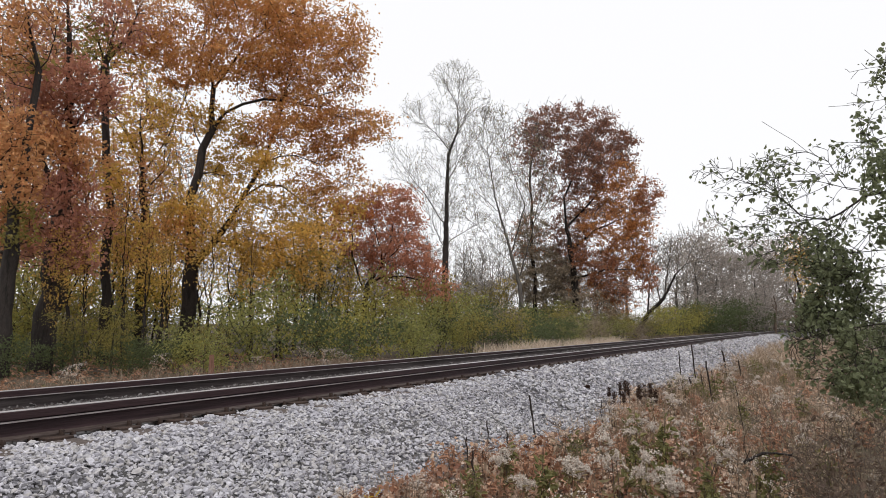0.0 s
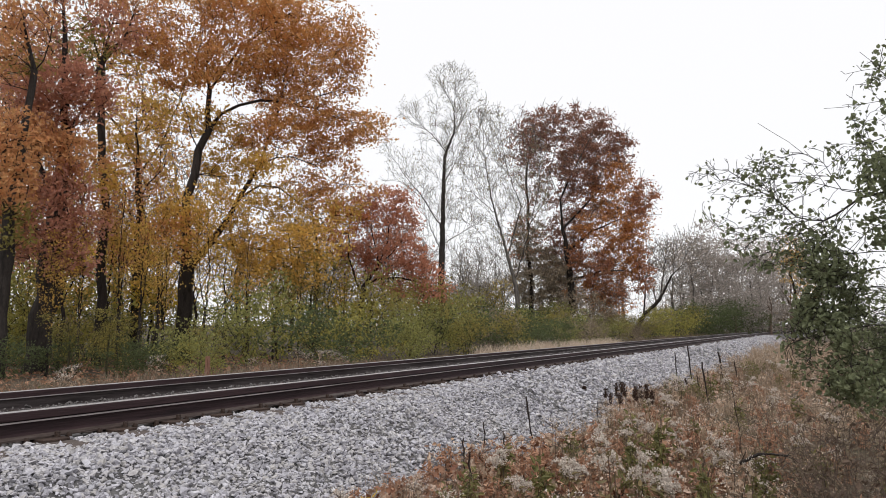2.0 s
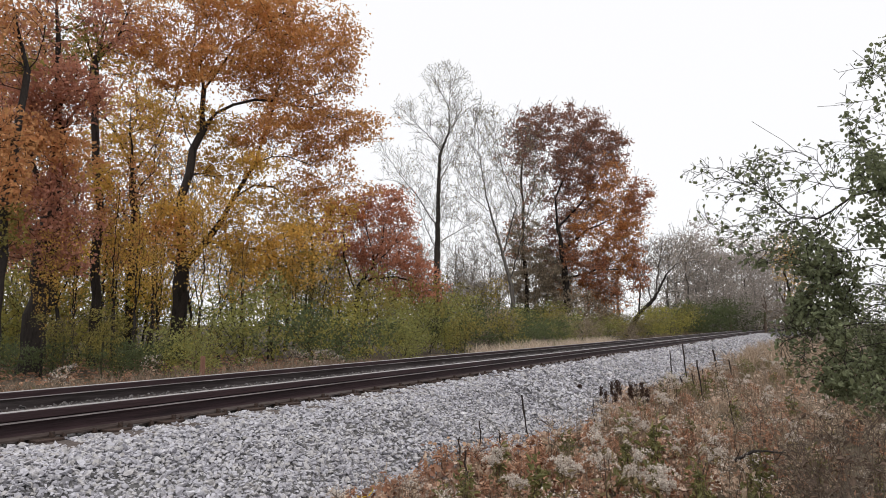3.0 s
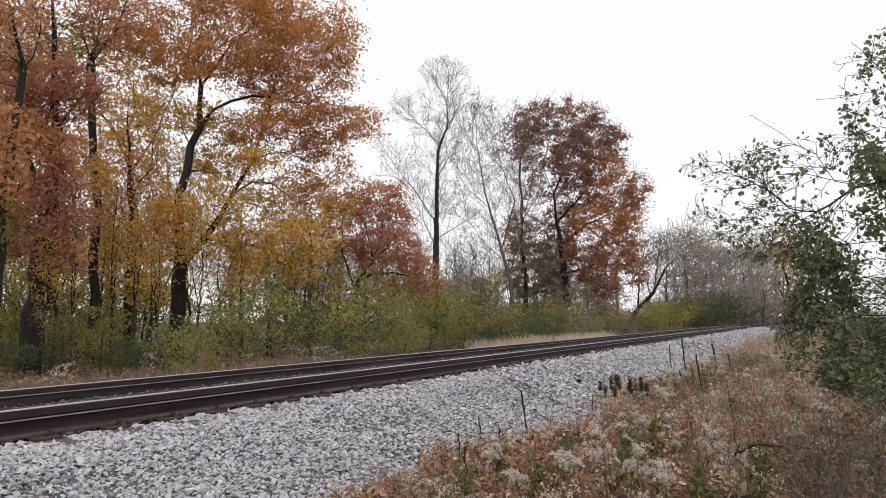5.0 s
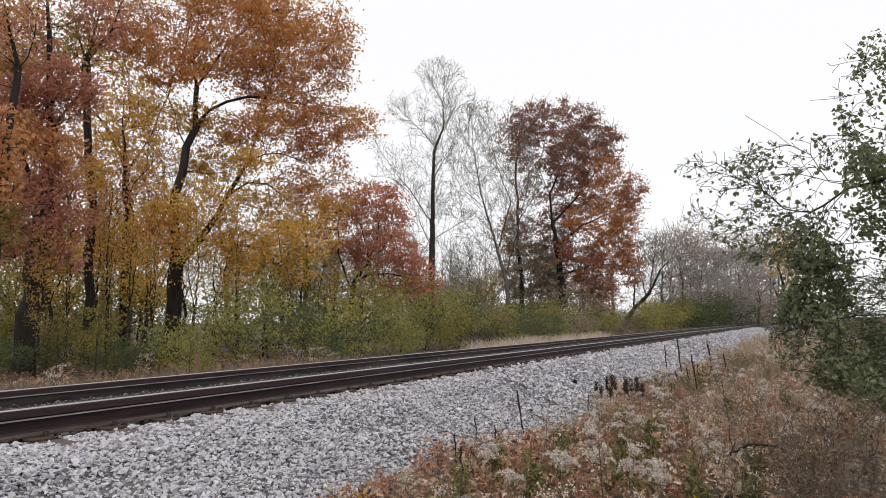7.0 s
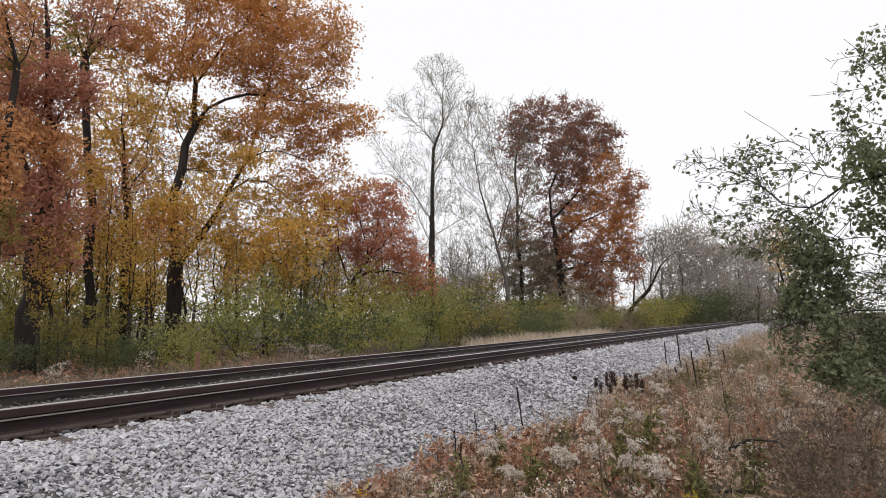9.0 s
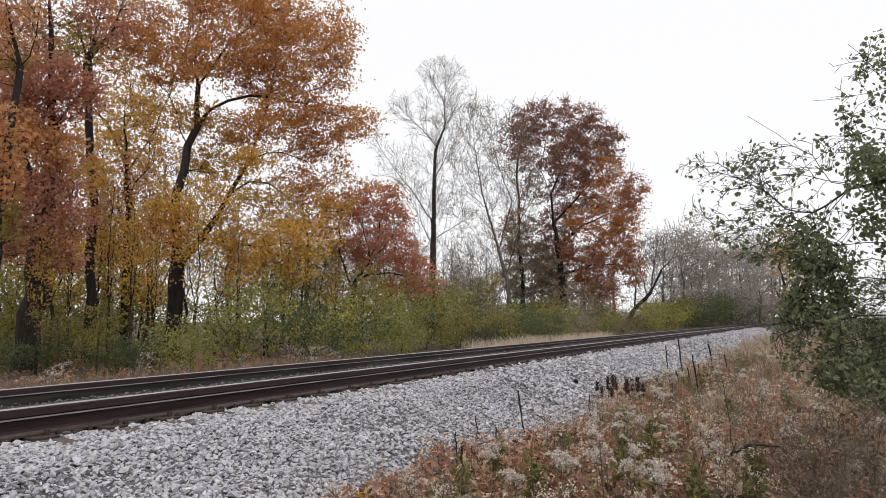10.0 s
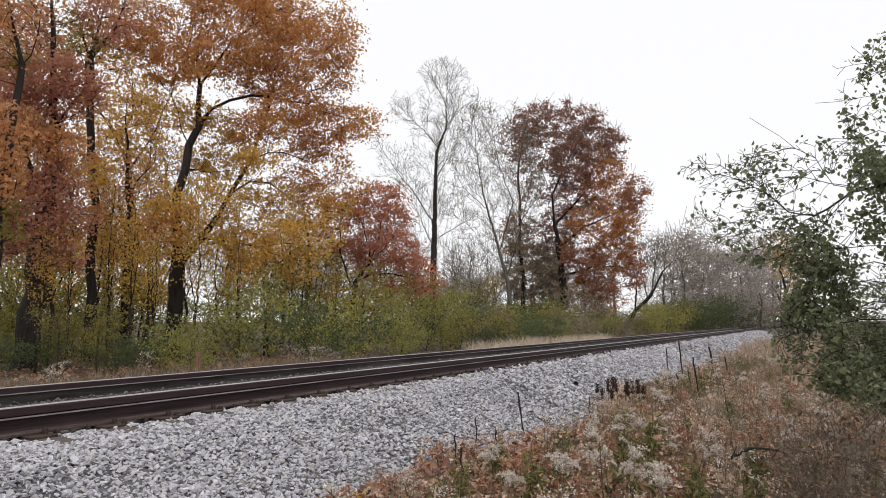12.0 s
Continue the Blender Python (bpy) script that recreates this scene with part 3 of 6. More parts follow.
# the great oak: orange above and to the open side, ochre within and below
plant("oak_tree", 1, (*spot(49.50, 22.00)[:2], 0.45), 49.50, [
    [(0.08, 0.00, -0.33), (0.12, 0.00, 1.33), (0.12, 0.00, 3.16), (0.12, 0.00, 4.14), (0.04, 0.00, 4.85), (0.19, 0.00, 5.63), (0.27, 0.00, 6.37), (0.62, 0.00, 7.03), (0.93, 0.00, 7.58), (1.46, 0.00, 7.90), (2.09, 0.00, 8.15), (3.23, 0.00, 8.16), (4.22, 0.00, 8.61)],
    [(0.24, 0.00, 6.06), (0.09, 0.07, 6.88), (-0.03, 0.15, 7.51), (-0.26, 0.22, 8.06), (-0.47, 0.29, 8.25), (-0.94, 0.37, 8.98), (-1.59, 0.44, 10.10)],
    [(0.62, 0.00, 7.03), (0.52, 0.15, 7.66), (0.59, 0.29, 8.37), (0.45, 0.44, 9.25), (0.56, 0.58, 10.52), (0.66, 0.73, 11.82)],
    [(0.07, 0.00, 4.81), (-0.16, 0.18, 5.17), (-0.29, 0.35, 5.54)],
    [(0.25, 0.00, 5.72), (0.65, 0.27, 5.71), (1.09, 0.53, 6.34), (1.65, 0.80, 6.70)],
    [(0.13, 0.00, 2.83), (0.71, 0.14, 3.60), (1.24, 0.29, 4.31), (1.57, 0.43, 5.07), (1.89, 0.58, 5.65), (2.16, 0.72, 6.30), (2.49, 0.86, 7.13), (2.77, 1.01, 8.07), (2.98, 1.15, 9.58), (3.10, 1.30, 11.11)],
    [(1.64, 0.00, 5.29), (2.14, 0.25, 5.49), (2.83, 0.51, 5.45), (3.53, 0.76, 5.13), (4.25, 1.01, 4.62), (5.02, 1.27, 3.74)],
    [(0.26, -0.00, 5.29), (0.98, -0.28, 5.56), (1.55, -0.57, 5.60)],
    [(2.13, -0.00, 6.26), (3.16, -0.02, 6.43), (3.88, -0.04, 6.16), (4.64, -0.06, 5.62)],
    [(0.48, 0.00, 9.16), (0.04, 0.27, 9.28), (-0.35, 0.53, 10.03), (-0.80, 0.80, 10.85)],
    [(0.04, 0.00, 9.28), (0.26, 0.09, 9.76), (0.32, 0.18, 11.21)],
    [(0.93, 0.00, 7.58), (1.56, 0.24, 7.68), (2.11, 0.48, 7.37), (2.63, 0.72, 6.79)],
    [(0.59, -0.00, 8.37), (1.47, -0.23, 9.71), (2.06, -0.46, 10.20), (2.83, -0.70, 10.78)],
    [(0.10, -0.00, 3.83), (-0.33, -0.02, 4.07), (-0.69, -0.04, 4.44)],
    [(2.77, -0.00, 8.07), (3.86, -0.15, 8.00), (4.96, -0.30, 7.65)],
], [
    (1.71, 0.10, 10.15, 2.03, 1.68, 1.33, 222, 0, 0.85), (3.12, 0.16, 9.79, 1.68, 1.52, 1.36, 177, 0, 0.75), (4.20, -1.07, 10.13, 1.08, 1.06, 1.04, 83, 0, 0.80), (4.76, -0.62, 9.82, 0.61, 0.83, 1.04, 46, 0, 0.90),
    (3.85, -0.49, 8.75, 1.50, 1.26, 1.02, 116, 0, 0.80), (4.96, 0.92, 7.74, 1.10, 1.00, 0.91, 74, 0, 1.00), (4.23, 0.58, 7.48, 1.29, 1.12, 0.94, 93, 0, 1.00), (5.63, -0.75, 7.42, 0.58, 0.58, 0.57, 24, 0, 0.80),
    (2.60, 0.65, 8.79, 1.23, 1.00, 0.78, 77, 0, 1.00), (1.06, -0.79, 9.15, 1.37, 1.09, 0.82, 98, 0, 1.00), (-0.23, 0.26, 8.94, 0.93, 0.78, 0.63, 55, 0, 1.00), (-1.03, -0.82, 9.19, 0.72, 0.62, 0.52, 37, 0, 1.00),
    (0.34, -1.10, 8.38, 0.56, 0.49, 0.42, 22, 0, 0.60), (3.10, 0.82, 11.11, 1.26, 1.09, 0.91, 88, 0, 1.00), (1.35, -0.64, 11.20, 2.01, 1.45, 0.89, 148, 0, 1.00), (-0.28, -0.63, 10.57, 1.12, 0.99, 0.86, 88, 0, 0.50),
    (4.97, 1.06, 6.24, 0.87, 0.71, 0.56, 37, 0, 0.60), (3.87, 0.82, 6.71, 1.05, 0.77, 0.49, 40, 0, 0.70), (3.14, -0.46, 7.65, 0.86, 0.68, 0.49, 34, 0, 1.00), (1.67, 1.02, 12.37, 3.12, 2.07, 1.02, 250, 0, 0.80),
    (0.45, 0.09, 7.38, 0.75, 0.67, 0.59, 41, 1, 0.80), (1.35, 0.39, 7.17, 0.97, 0.78, 0.60, 51, 1, 0.90), (2.63, -0.65, 7.11, 0.81, 0.67, 0.52, 35, 0, 0.90), (0.80, 0.97, 6.28, 0.75, 0.63, 0.50, 35, 1, 0.90),
    (1.95, 0.42, 6.51, 0.59, 0.55, 0.51, 26, 1, 0.90), (3.88, 1.03, 5.75, 0.94, 0.73, 0.53, 40, 0, 0.90), (3.19, 0.87, 4.66, 1.02, 0.81, 0.60, 51, 2, 0.70), (1.17, -1.00, 4.53, 0.95, 0.77, 0.58, 51, 1, 0.60),
    (-0.10, -1.20, 4.36, 0.65, 0.63, 0.61, 40, 1, 0.70), (-0.31, -1.20, 3.57, 0.86, 0.77, 0.68, 60, 0, 0.60), (0.63, -1.20, 3.38, 0.78, 0.63, 0.49, 37, 1, 0.60), (1.51, -0.44, 3.85, 0.76, 0.67, 0.58, 41, 1, 0.60),
    (2.18, -0.31, 3.35, 0.88, 0.88, 0.88, 70, 2, 0.75), (3.03, -0.73, 3.59, 0.91, 0.86, 0.81, 63, 2, 0.70), (4.17, -0.78, 3.63, 0.84, 0.85, 0.87, 59, 2, 0.50), (1.86, -0.96, 2.60, 0.61, 0.58, 0.54, 30, 2, 0.60),
    (0.45, -1.20, 4.10, 0.59, 0.54, 0.49, 28, 2, 0.60), (3.56, -0.44, 2.72, 0.81, 0.67, 0.53, 37, 2, 0.50), (2.66, 0.23, 5.08, 1.00, 0.76, 0.51, 44, 1, 0.80), (2.14, -1.09, 5.85, 0.79, 0.61, 0.43, 29, 1, 1.00),
    (1.30, 0.39, 5.79, 0.77, 0.64, 0.51, 35, 1, 0.80), (2.12, -0.36, 6.92, 0.79, 0.66, 0.52, 35, 0, 0.80), (0.83, -0.42, 5.06, 0.75, 0.58, 0.42, 29, 1, 0.60), (4.25, 0.70, 5.17, 0.95, 0.72, 0.48, 36, 0, 0.70),
    (4.80, -0.04, 4.74, 0.75, 0.65, 0.55, 32, 1, 0.50), (5.35, -0.41, 5.51, 0.65, 0.61, 0.56, 27, 0, 0.35),
], "tall oak with orange and ochre autumn leaves and forking dark trunk", "tree", M_BARK, 0.45, 0.006, 0.21, 0.1, 28, 0.25, (L_ORANGE, L_YELLOW, L_GOLD))

plant("maple_tree", 2, (*spot(52.86, 24.00)[:2], 0.45), 52.86, [
    [(0.09, 0.00, -0.03), (0.06, 0.00, 2.77), (0.03, 0.00, 4.56), (-0.06, 0.00, 6.37), (-0.15, 0.00, 8.02), (-0.08, 0.00, 8.49)],
    [(0.05, -0.00, 4.20), (-0.54, -0.01, 5.24), (-0.74, -0.02, 6.31)],
    [(0.00, 0.00, 5.10), (0.61, 0.12, 6.06), (0.67, 0.25, 7.37)],
    [(0.06, -0.00, 2.95), (0.48, -0.27, 3.86), (0.88, -0.53, 4.42)],
], [
    (-0.24, 0.86, 8.19, 1.25, 0.96, 0.67, 60, 0, 1.00), (0.60, -0.86, 8.01, 0.79, 0.79, 0.79, 43, 0, 1.00), (-0.67, 0.45, 6.77, 0.93, 0.96, 0.98, 70, 0, 1.00), (0.31, 0.62, 6.59, 1.07, 1.03, 1.00, 77, 0, 1.00),
    (-0.22, -0.87, 5.45, 1.23, 1.05, 0.87, 81, 2, 0.80), (0.77, 0.52, 5.24, 0.78, 0.83, 0.88, 50, 0, 0.80), (-0.34, -0.24, 4.18, 1.03, 0.89, 0.75, 60, 2, 0.70), (0.72, 0.14, 4.14, 0.87, 0.76, 0.66, 42, 0, 0.60),
    (-0.78, -0.88, 3.37, 0.82, 0.71, 0.59, 39, 2, 0.60), (0.10, -0.82, 3.22, 0.85, 0.69, 0.54, 35, 2, 0.60), (0.54, -0.57, 2.16, 0.86, 0.71, 0.56, 36, 1, 0.90), (-0.43, 0.82, 2.32, 0.74, 0.60, 0.46, 27, 1, 0.50),
    (1.09, -0.55, 2.98, 0.58, 0.56, 0.54, 23, 1, 0.40),
], "slender maple with ochre yellow leaves", "tree", M_BARK, 0.4, 0.006, 0.12, 0.1, 17, 0.23, (L_YELLOW, L_BRIGHT, L_OCHRE))

plant("maroon_oak", 3, (*spot(59.49, 19.00)[:2], 0.45), 59.49, [
    [(0.14, 0.00, -0.00), (0.28, 0.00, 1.32), (0.36, 0.00, 2.78), (0.43, 0.00, 3.86), (0.50, 0.00, 4.97), (0.53, 0.00, 6.23), (0.42, 0.00, 7.48), (0.34, 0.00, 8.75), (0.26, 0.00, 9.60)],
    [(0.44, 0.00, 4.14), (-0.00, 0.15, 5.05), (-0.22, 0.31, 6.11), (-0.22, 0.46, 7.36), (-0.51, 0.61, 8.56)],
    [(0.52, 0.00, 5.66), (0.83, 0.26, 6.41), (1.17, 0.52, 7.04), (1.20, 0.77, 7.92), (1.55, 1.03, 8.88)],
    [(0.41, 0.00, 3.18), (0.81, 0.27, 3.75), (1.03, 0.53, 4.33)],
], [
    (0.45, -0.80, 6.85, 0.91, 0.71, 0.51, 60, 0, 1.00), (-0.25, -0.28, 6.59, 0.60, 0.59, 0.58, 49, 0, 1.00), (1.01, -0.80, 6.51, 0.60, 0.54, 0.48, 36, 0, 1.00), (0.12, -0.26, 6.10, 0.68, 0.54, 0.40, 37, 0, 1.00),
    (-0.20, 0.04, 8.06, 0.75, 0.75, 0.76, 77, 0, 0.45), (0.76, 0.50, 8.12, 0.72, 0.79, 0.87, 78, 2, 0.40), (0.10, -0.71, 9.27, 1.13, 0.86, 0.60, 87, 0, 0.50), (1.49, 0.45, 8.87, 0.75, 0.73, 0.71, 62, 0, 0.50),
    (-0.39, 0.54, 7.19, 0.40, 0.40, 0.41, 23, 0, 0.80), (-0.08, -1.00, 5.38, 0.74, 0.60, 0.46, 48, 1, 1.00), (0.70, -1.00, 5.06, 0.67, 0.62, 0.57, 51, 1, 1.00), (-0.20, 0.65, 4.42, 0.55, 0.58, 0.61, 49, 1, 1.00),
    (0.50, -1.10, 4.28, 0.62, 0.56, 0.49, 42, 0, 1.00), (0.35, -1.10, 3.52, 0.82, 0.67, 0.52, 60, 0, 0.70), (0.95, -0.83, 3.35, 0.56, 0.51, 0.46, 35, 0, 0.70), (0.21, -1.20, 2.77, 0.74, 0.58, 0.42, 44, 0, 0.60),
    (0.81, -1.20, 2.46, 0.62, 0.49, 0.36, 30, 0, 0.60), (-0.21, 0.80, 3.41, 0.39, 0.47, 0.56, 32, 1, 0.70),
], "oak with maroon upper leaves and brown-orange lower ones", "tree", M_BARK, 0.42, 0.006, 0.26, 0.1, 25, 0.23, (L_MAROON, L_OCHRE, L_OLIVE))

plant("oak_tree", 4, (*spot(60.98, 17.00)[:2], 0.45), 60.98, [
    [(-0.07, 0.00, 0.03), (-0.09, 0.00, 1.30), (-0.09, 0.00, 2.56), (-0.04, 0.00, 3.39), (0.08, 0.00, 4.35), (0.16, 0.00, 5.57), (0.22, 0.00, 6.57), (-0.01, 0.00, 7.64), (-0.20, 0.00, 8.48)],
    [(0.12, -0.00, 2.93), (-0.27, -0.25, 3.84), (-0.52, -0.49, 4.87)],
    [(0.25, -0.00, 6.33), (0.48, -0.10, 7.25), (0.55, -0.19, 8.16)],
], [
    (-0.46, 0.16, 4.76, 0.68, 0.76, 0.85, 112, 0, 0.90), (-0.30, 0.59, 3.37, 0.56, 0.56, 0.56, 62, 0, 0.90), (0.12, -0.22, 3.40, 0.25, 0.28, 0.31, 15, 1, 0.60), (0.08, 0.59, 6.91, 0.41, 0.39, 0.37, 27, 1, 0.40),
    (-0.42, 0.06, 6.93, 0.69, 0.78, 0.88, 112, 0, 0.50), (-0.01, -0.26, 7.77, 0.60, 0.60, 0.60, 62, 0, 0.40), (0.06, -0.26, 2.92, 0.34, 0.31, 0.28, 18, 1, 0.60), (0.06, -0.90, 4.71, 0.44, 0.58, 0.72, 59, 0, 0.60),
    (-0.03, -0.90, 3.86, 0.40, 0.41, 0.43, 32, 0, 0.60),
], "dark-trunked oak with brown and olive leaves", "tree", M_BARK, 0.42, 0.006, 0.15, 0.1, 20, 0.22, (L_OCHRE, L_OLIVE))

plant("slim_tree", 5, (*spot(55.58, 21.00)[:2], 0.45), 55.58, [
    [(0.17, 0.00, -0.21), (0.21, 0.00, 1.34), (0.18, 0.00, 3.00), (0.22, 0.00, 4.08), (0.03, 0.00, 6.09), (-0.08, 0.00, 8.31), (0.14, 0.00, 9.48), (0.24, 0.00, 10.66)],
    [(-0.04, -0.00, 7.99), (-0.32, -0.19, 8.91), (-0.57, -0.39, 9.83)],
    [(-0.08, -0.00, 8.31), (0.51, -0.25, 9.22), (0.83, -0.51, 10.29)],
    [(0.16, -0.00, 3.46), (0.62, -0.21, 4.10), (0.67, -0.42, 4.74)],
], [
    (0.15, 0.30, 9.16, 0.74, 0.76, 0.78, 56, 0, 0.50), (0.86, 0.79, 9.46, 0.77, 0.78, 0.80, 56, 0, 0.55), (-0.42, -0.54, 9.54, 0.64, 0.71, 0.77, 50, 0, 0.40), (0.26, -0.72, 10.17, 1.00, 0.85, 0.69, 65, 0, 0.55),
    (1.29, 0.78, 10.04, 0.78, 0.75, 0.71, 49, 0, 0.50), (0.54, 0.05, 8.33, 0.50, 0.44, 0.39, 18, 1, 0.50), (0.10, -0.80, 4.93, 0.54, 0.53, 0.52, 29, 1, 0.90), (0.21, -0.80, 4.00, 0.48, 0.48, 0.48, 24, 0, 0.80),
    (0.71, -0.15, 3.64, 0.52, 0.47, 0.41, 22, 1, 0.70),
], "slim tall tree with thin brown-orange leaves", "tree", M_BARK, 0.42, 0.006, 0.12, 0.1, 24, 0.22, (L_OCHRE, L_YELLOW))

plant("maple_tree", 6, (*spot(35.97, 25.00)[:2], 0.45), 35.97, [
    [(0.03, 0.00, -0.25), (0.08, 0.00, 1.32), (0.23, 0.00, 2.52), (0.77, 0.00, 3.22), (1.07, 0.00, 4.14), (1.11, 0.00, 5.17)],
    [(0.11, -0.00, 2.12), (-0.33, -0.16, 3.52), (-0.37, -0.32, 4.54)],
    [(0.27, 0.00, 2.68), (1.47, 0.06, 2.82), (2.59, 0.11, 2.51)],
    [(0.47, 0.00, 2.92), (1.27, 0.20, 3.73), (1.78, 0.39, 4.56)],
    [(0.77, -0.00, 3.33), (0.47, -0.03, 4.54), (0.57, -0.05, 5.57)],
], [
    (1.07, -0.13, 5.47, 1.06, 0.84, 0.62, 66, 0, 1.00), (0.47, -0.71, 5.06, 0.93, 0.81, 0.69, 65, 0, 0.90), (1.68, 0.67, 4.76, 0.71, 0.79, 0.87, 61, 0, 1.00), (-0.34, -0.75, 4.84, 0.81, 0.75, 0.69, 57, 1, 1.00),
    (-0.83, -0.01, 4.53, 0.57, 0.53, 0.49, 29, 1, 0.80), (0.47, 0.54, 4.03, 1.16, 0.92, 0.69, 82, 0, 1.00), (1.48, -0.59, 3.73, 0.94, 0.81, 0.69, 65, 0, 1.00), (-0.13, 0.37, 3.73, 0.80, 0.71, 0.61, 51, 0, 0.90),
    (2.08, 0.72, 3.33, 0.82, 0.68, 0.54, 45, 0, 1.00), (0.67, 0.21, 3.02, 0.93, 0.66, 0.39, 37, 0, 0.90), (1.68, 0.46, 2.52, 1.05, 0.72, 0.39, 42, 0, 0.90), (2.69, -0.63, 2.31, 0.71, 0.57, 0.44, 31, 0, 0.80),
    (2.59, -0.10, 2.92, 0.59, 0.52, 0.44, 26, 0, 0.70),
], "small red maple with crimson and orange-red leaves", "tree", M_BARK, 0.38, 0.006, 0.10, 0.105, 20, 0.22, (L_RED, L_FLAME))

branching("bare_tree", 7, (*spot(29.21, 40.00)[:2], 0.45), 29.21, [
    [(-0.03, 0.00, 0.14), (0.02, 0.00, 3.12), (0.11, 0.00, 5.76), (0.17, 0.00, 8.83), (0.25, 0.00, 10.97), (0.82, 0.00, 12.35), (0.81, 0.00, 13.95), (0.92, 0.00, 15.35), (0.80, 0.00, 16.32)],
    [(-0.08, -0.00, 6.91), (-0.92, -0.40, 8.27), (-2.06, -0.80, 9.64), (-3.07, -1.20, 11.22)],
    [(0.35, 0.00, 11.17), (-0.53, 0.40, 12.35), (-1.49, 0.80, 13.34), (-2.28, 1.20, 14.51)],
    [(0.82, -0.00, 12.35), (1.40, -0.40, 13.23), (2.43, -0.80, 13.63)],
    [(0.17, 0.00, 5.79), (1.32, 0.40, 6.54), (2.34, 0.80, 7.25)],
    [(0.10, -0.00, 5.30), (-0.57, -0.40, 6.62), (-0.89, -0.80, 7.61)],
    [(0.20, 0.00, 9.26), (1.01, 0.40, 10.93), (1.44, 0.80, 11.60)],
    [(0.84, -0.00, 13.64), (0.15, -0.40, 15.01), (-0.18, -0.80, 15.70)],
], [
    (0.64, 0.0, 13.64, 2.06, 2.06, 2.82),
    (-0.86, 0.0, 12.80, 1.99, 1.99, 2.05),
    (-2.52, 0.0, 10.61, 1.31, 1.31, 2.02),
    (-0.88, 0.0, 8.93, 1.97, 1.97, 2.01),
    (1.26, 0.0, 10.26, 1.48, 1.48, 2.70),
    (0.90, 0.0, 6.60, 1.96, 1.96, 1.98),
    (-0.74, 0.0, 5.63, 1.30, 1.30, 1.97),
], "tall nearly bare tree with a dark trunk and fine pale twigs", "tree", M_BARK, M_TWIG, 0.175, (0.3, 0.26, 0.2), (2.6, 1.3, 0.7), 0.0062, (L_SPARSE, 0.35, 0.085))

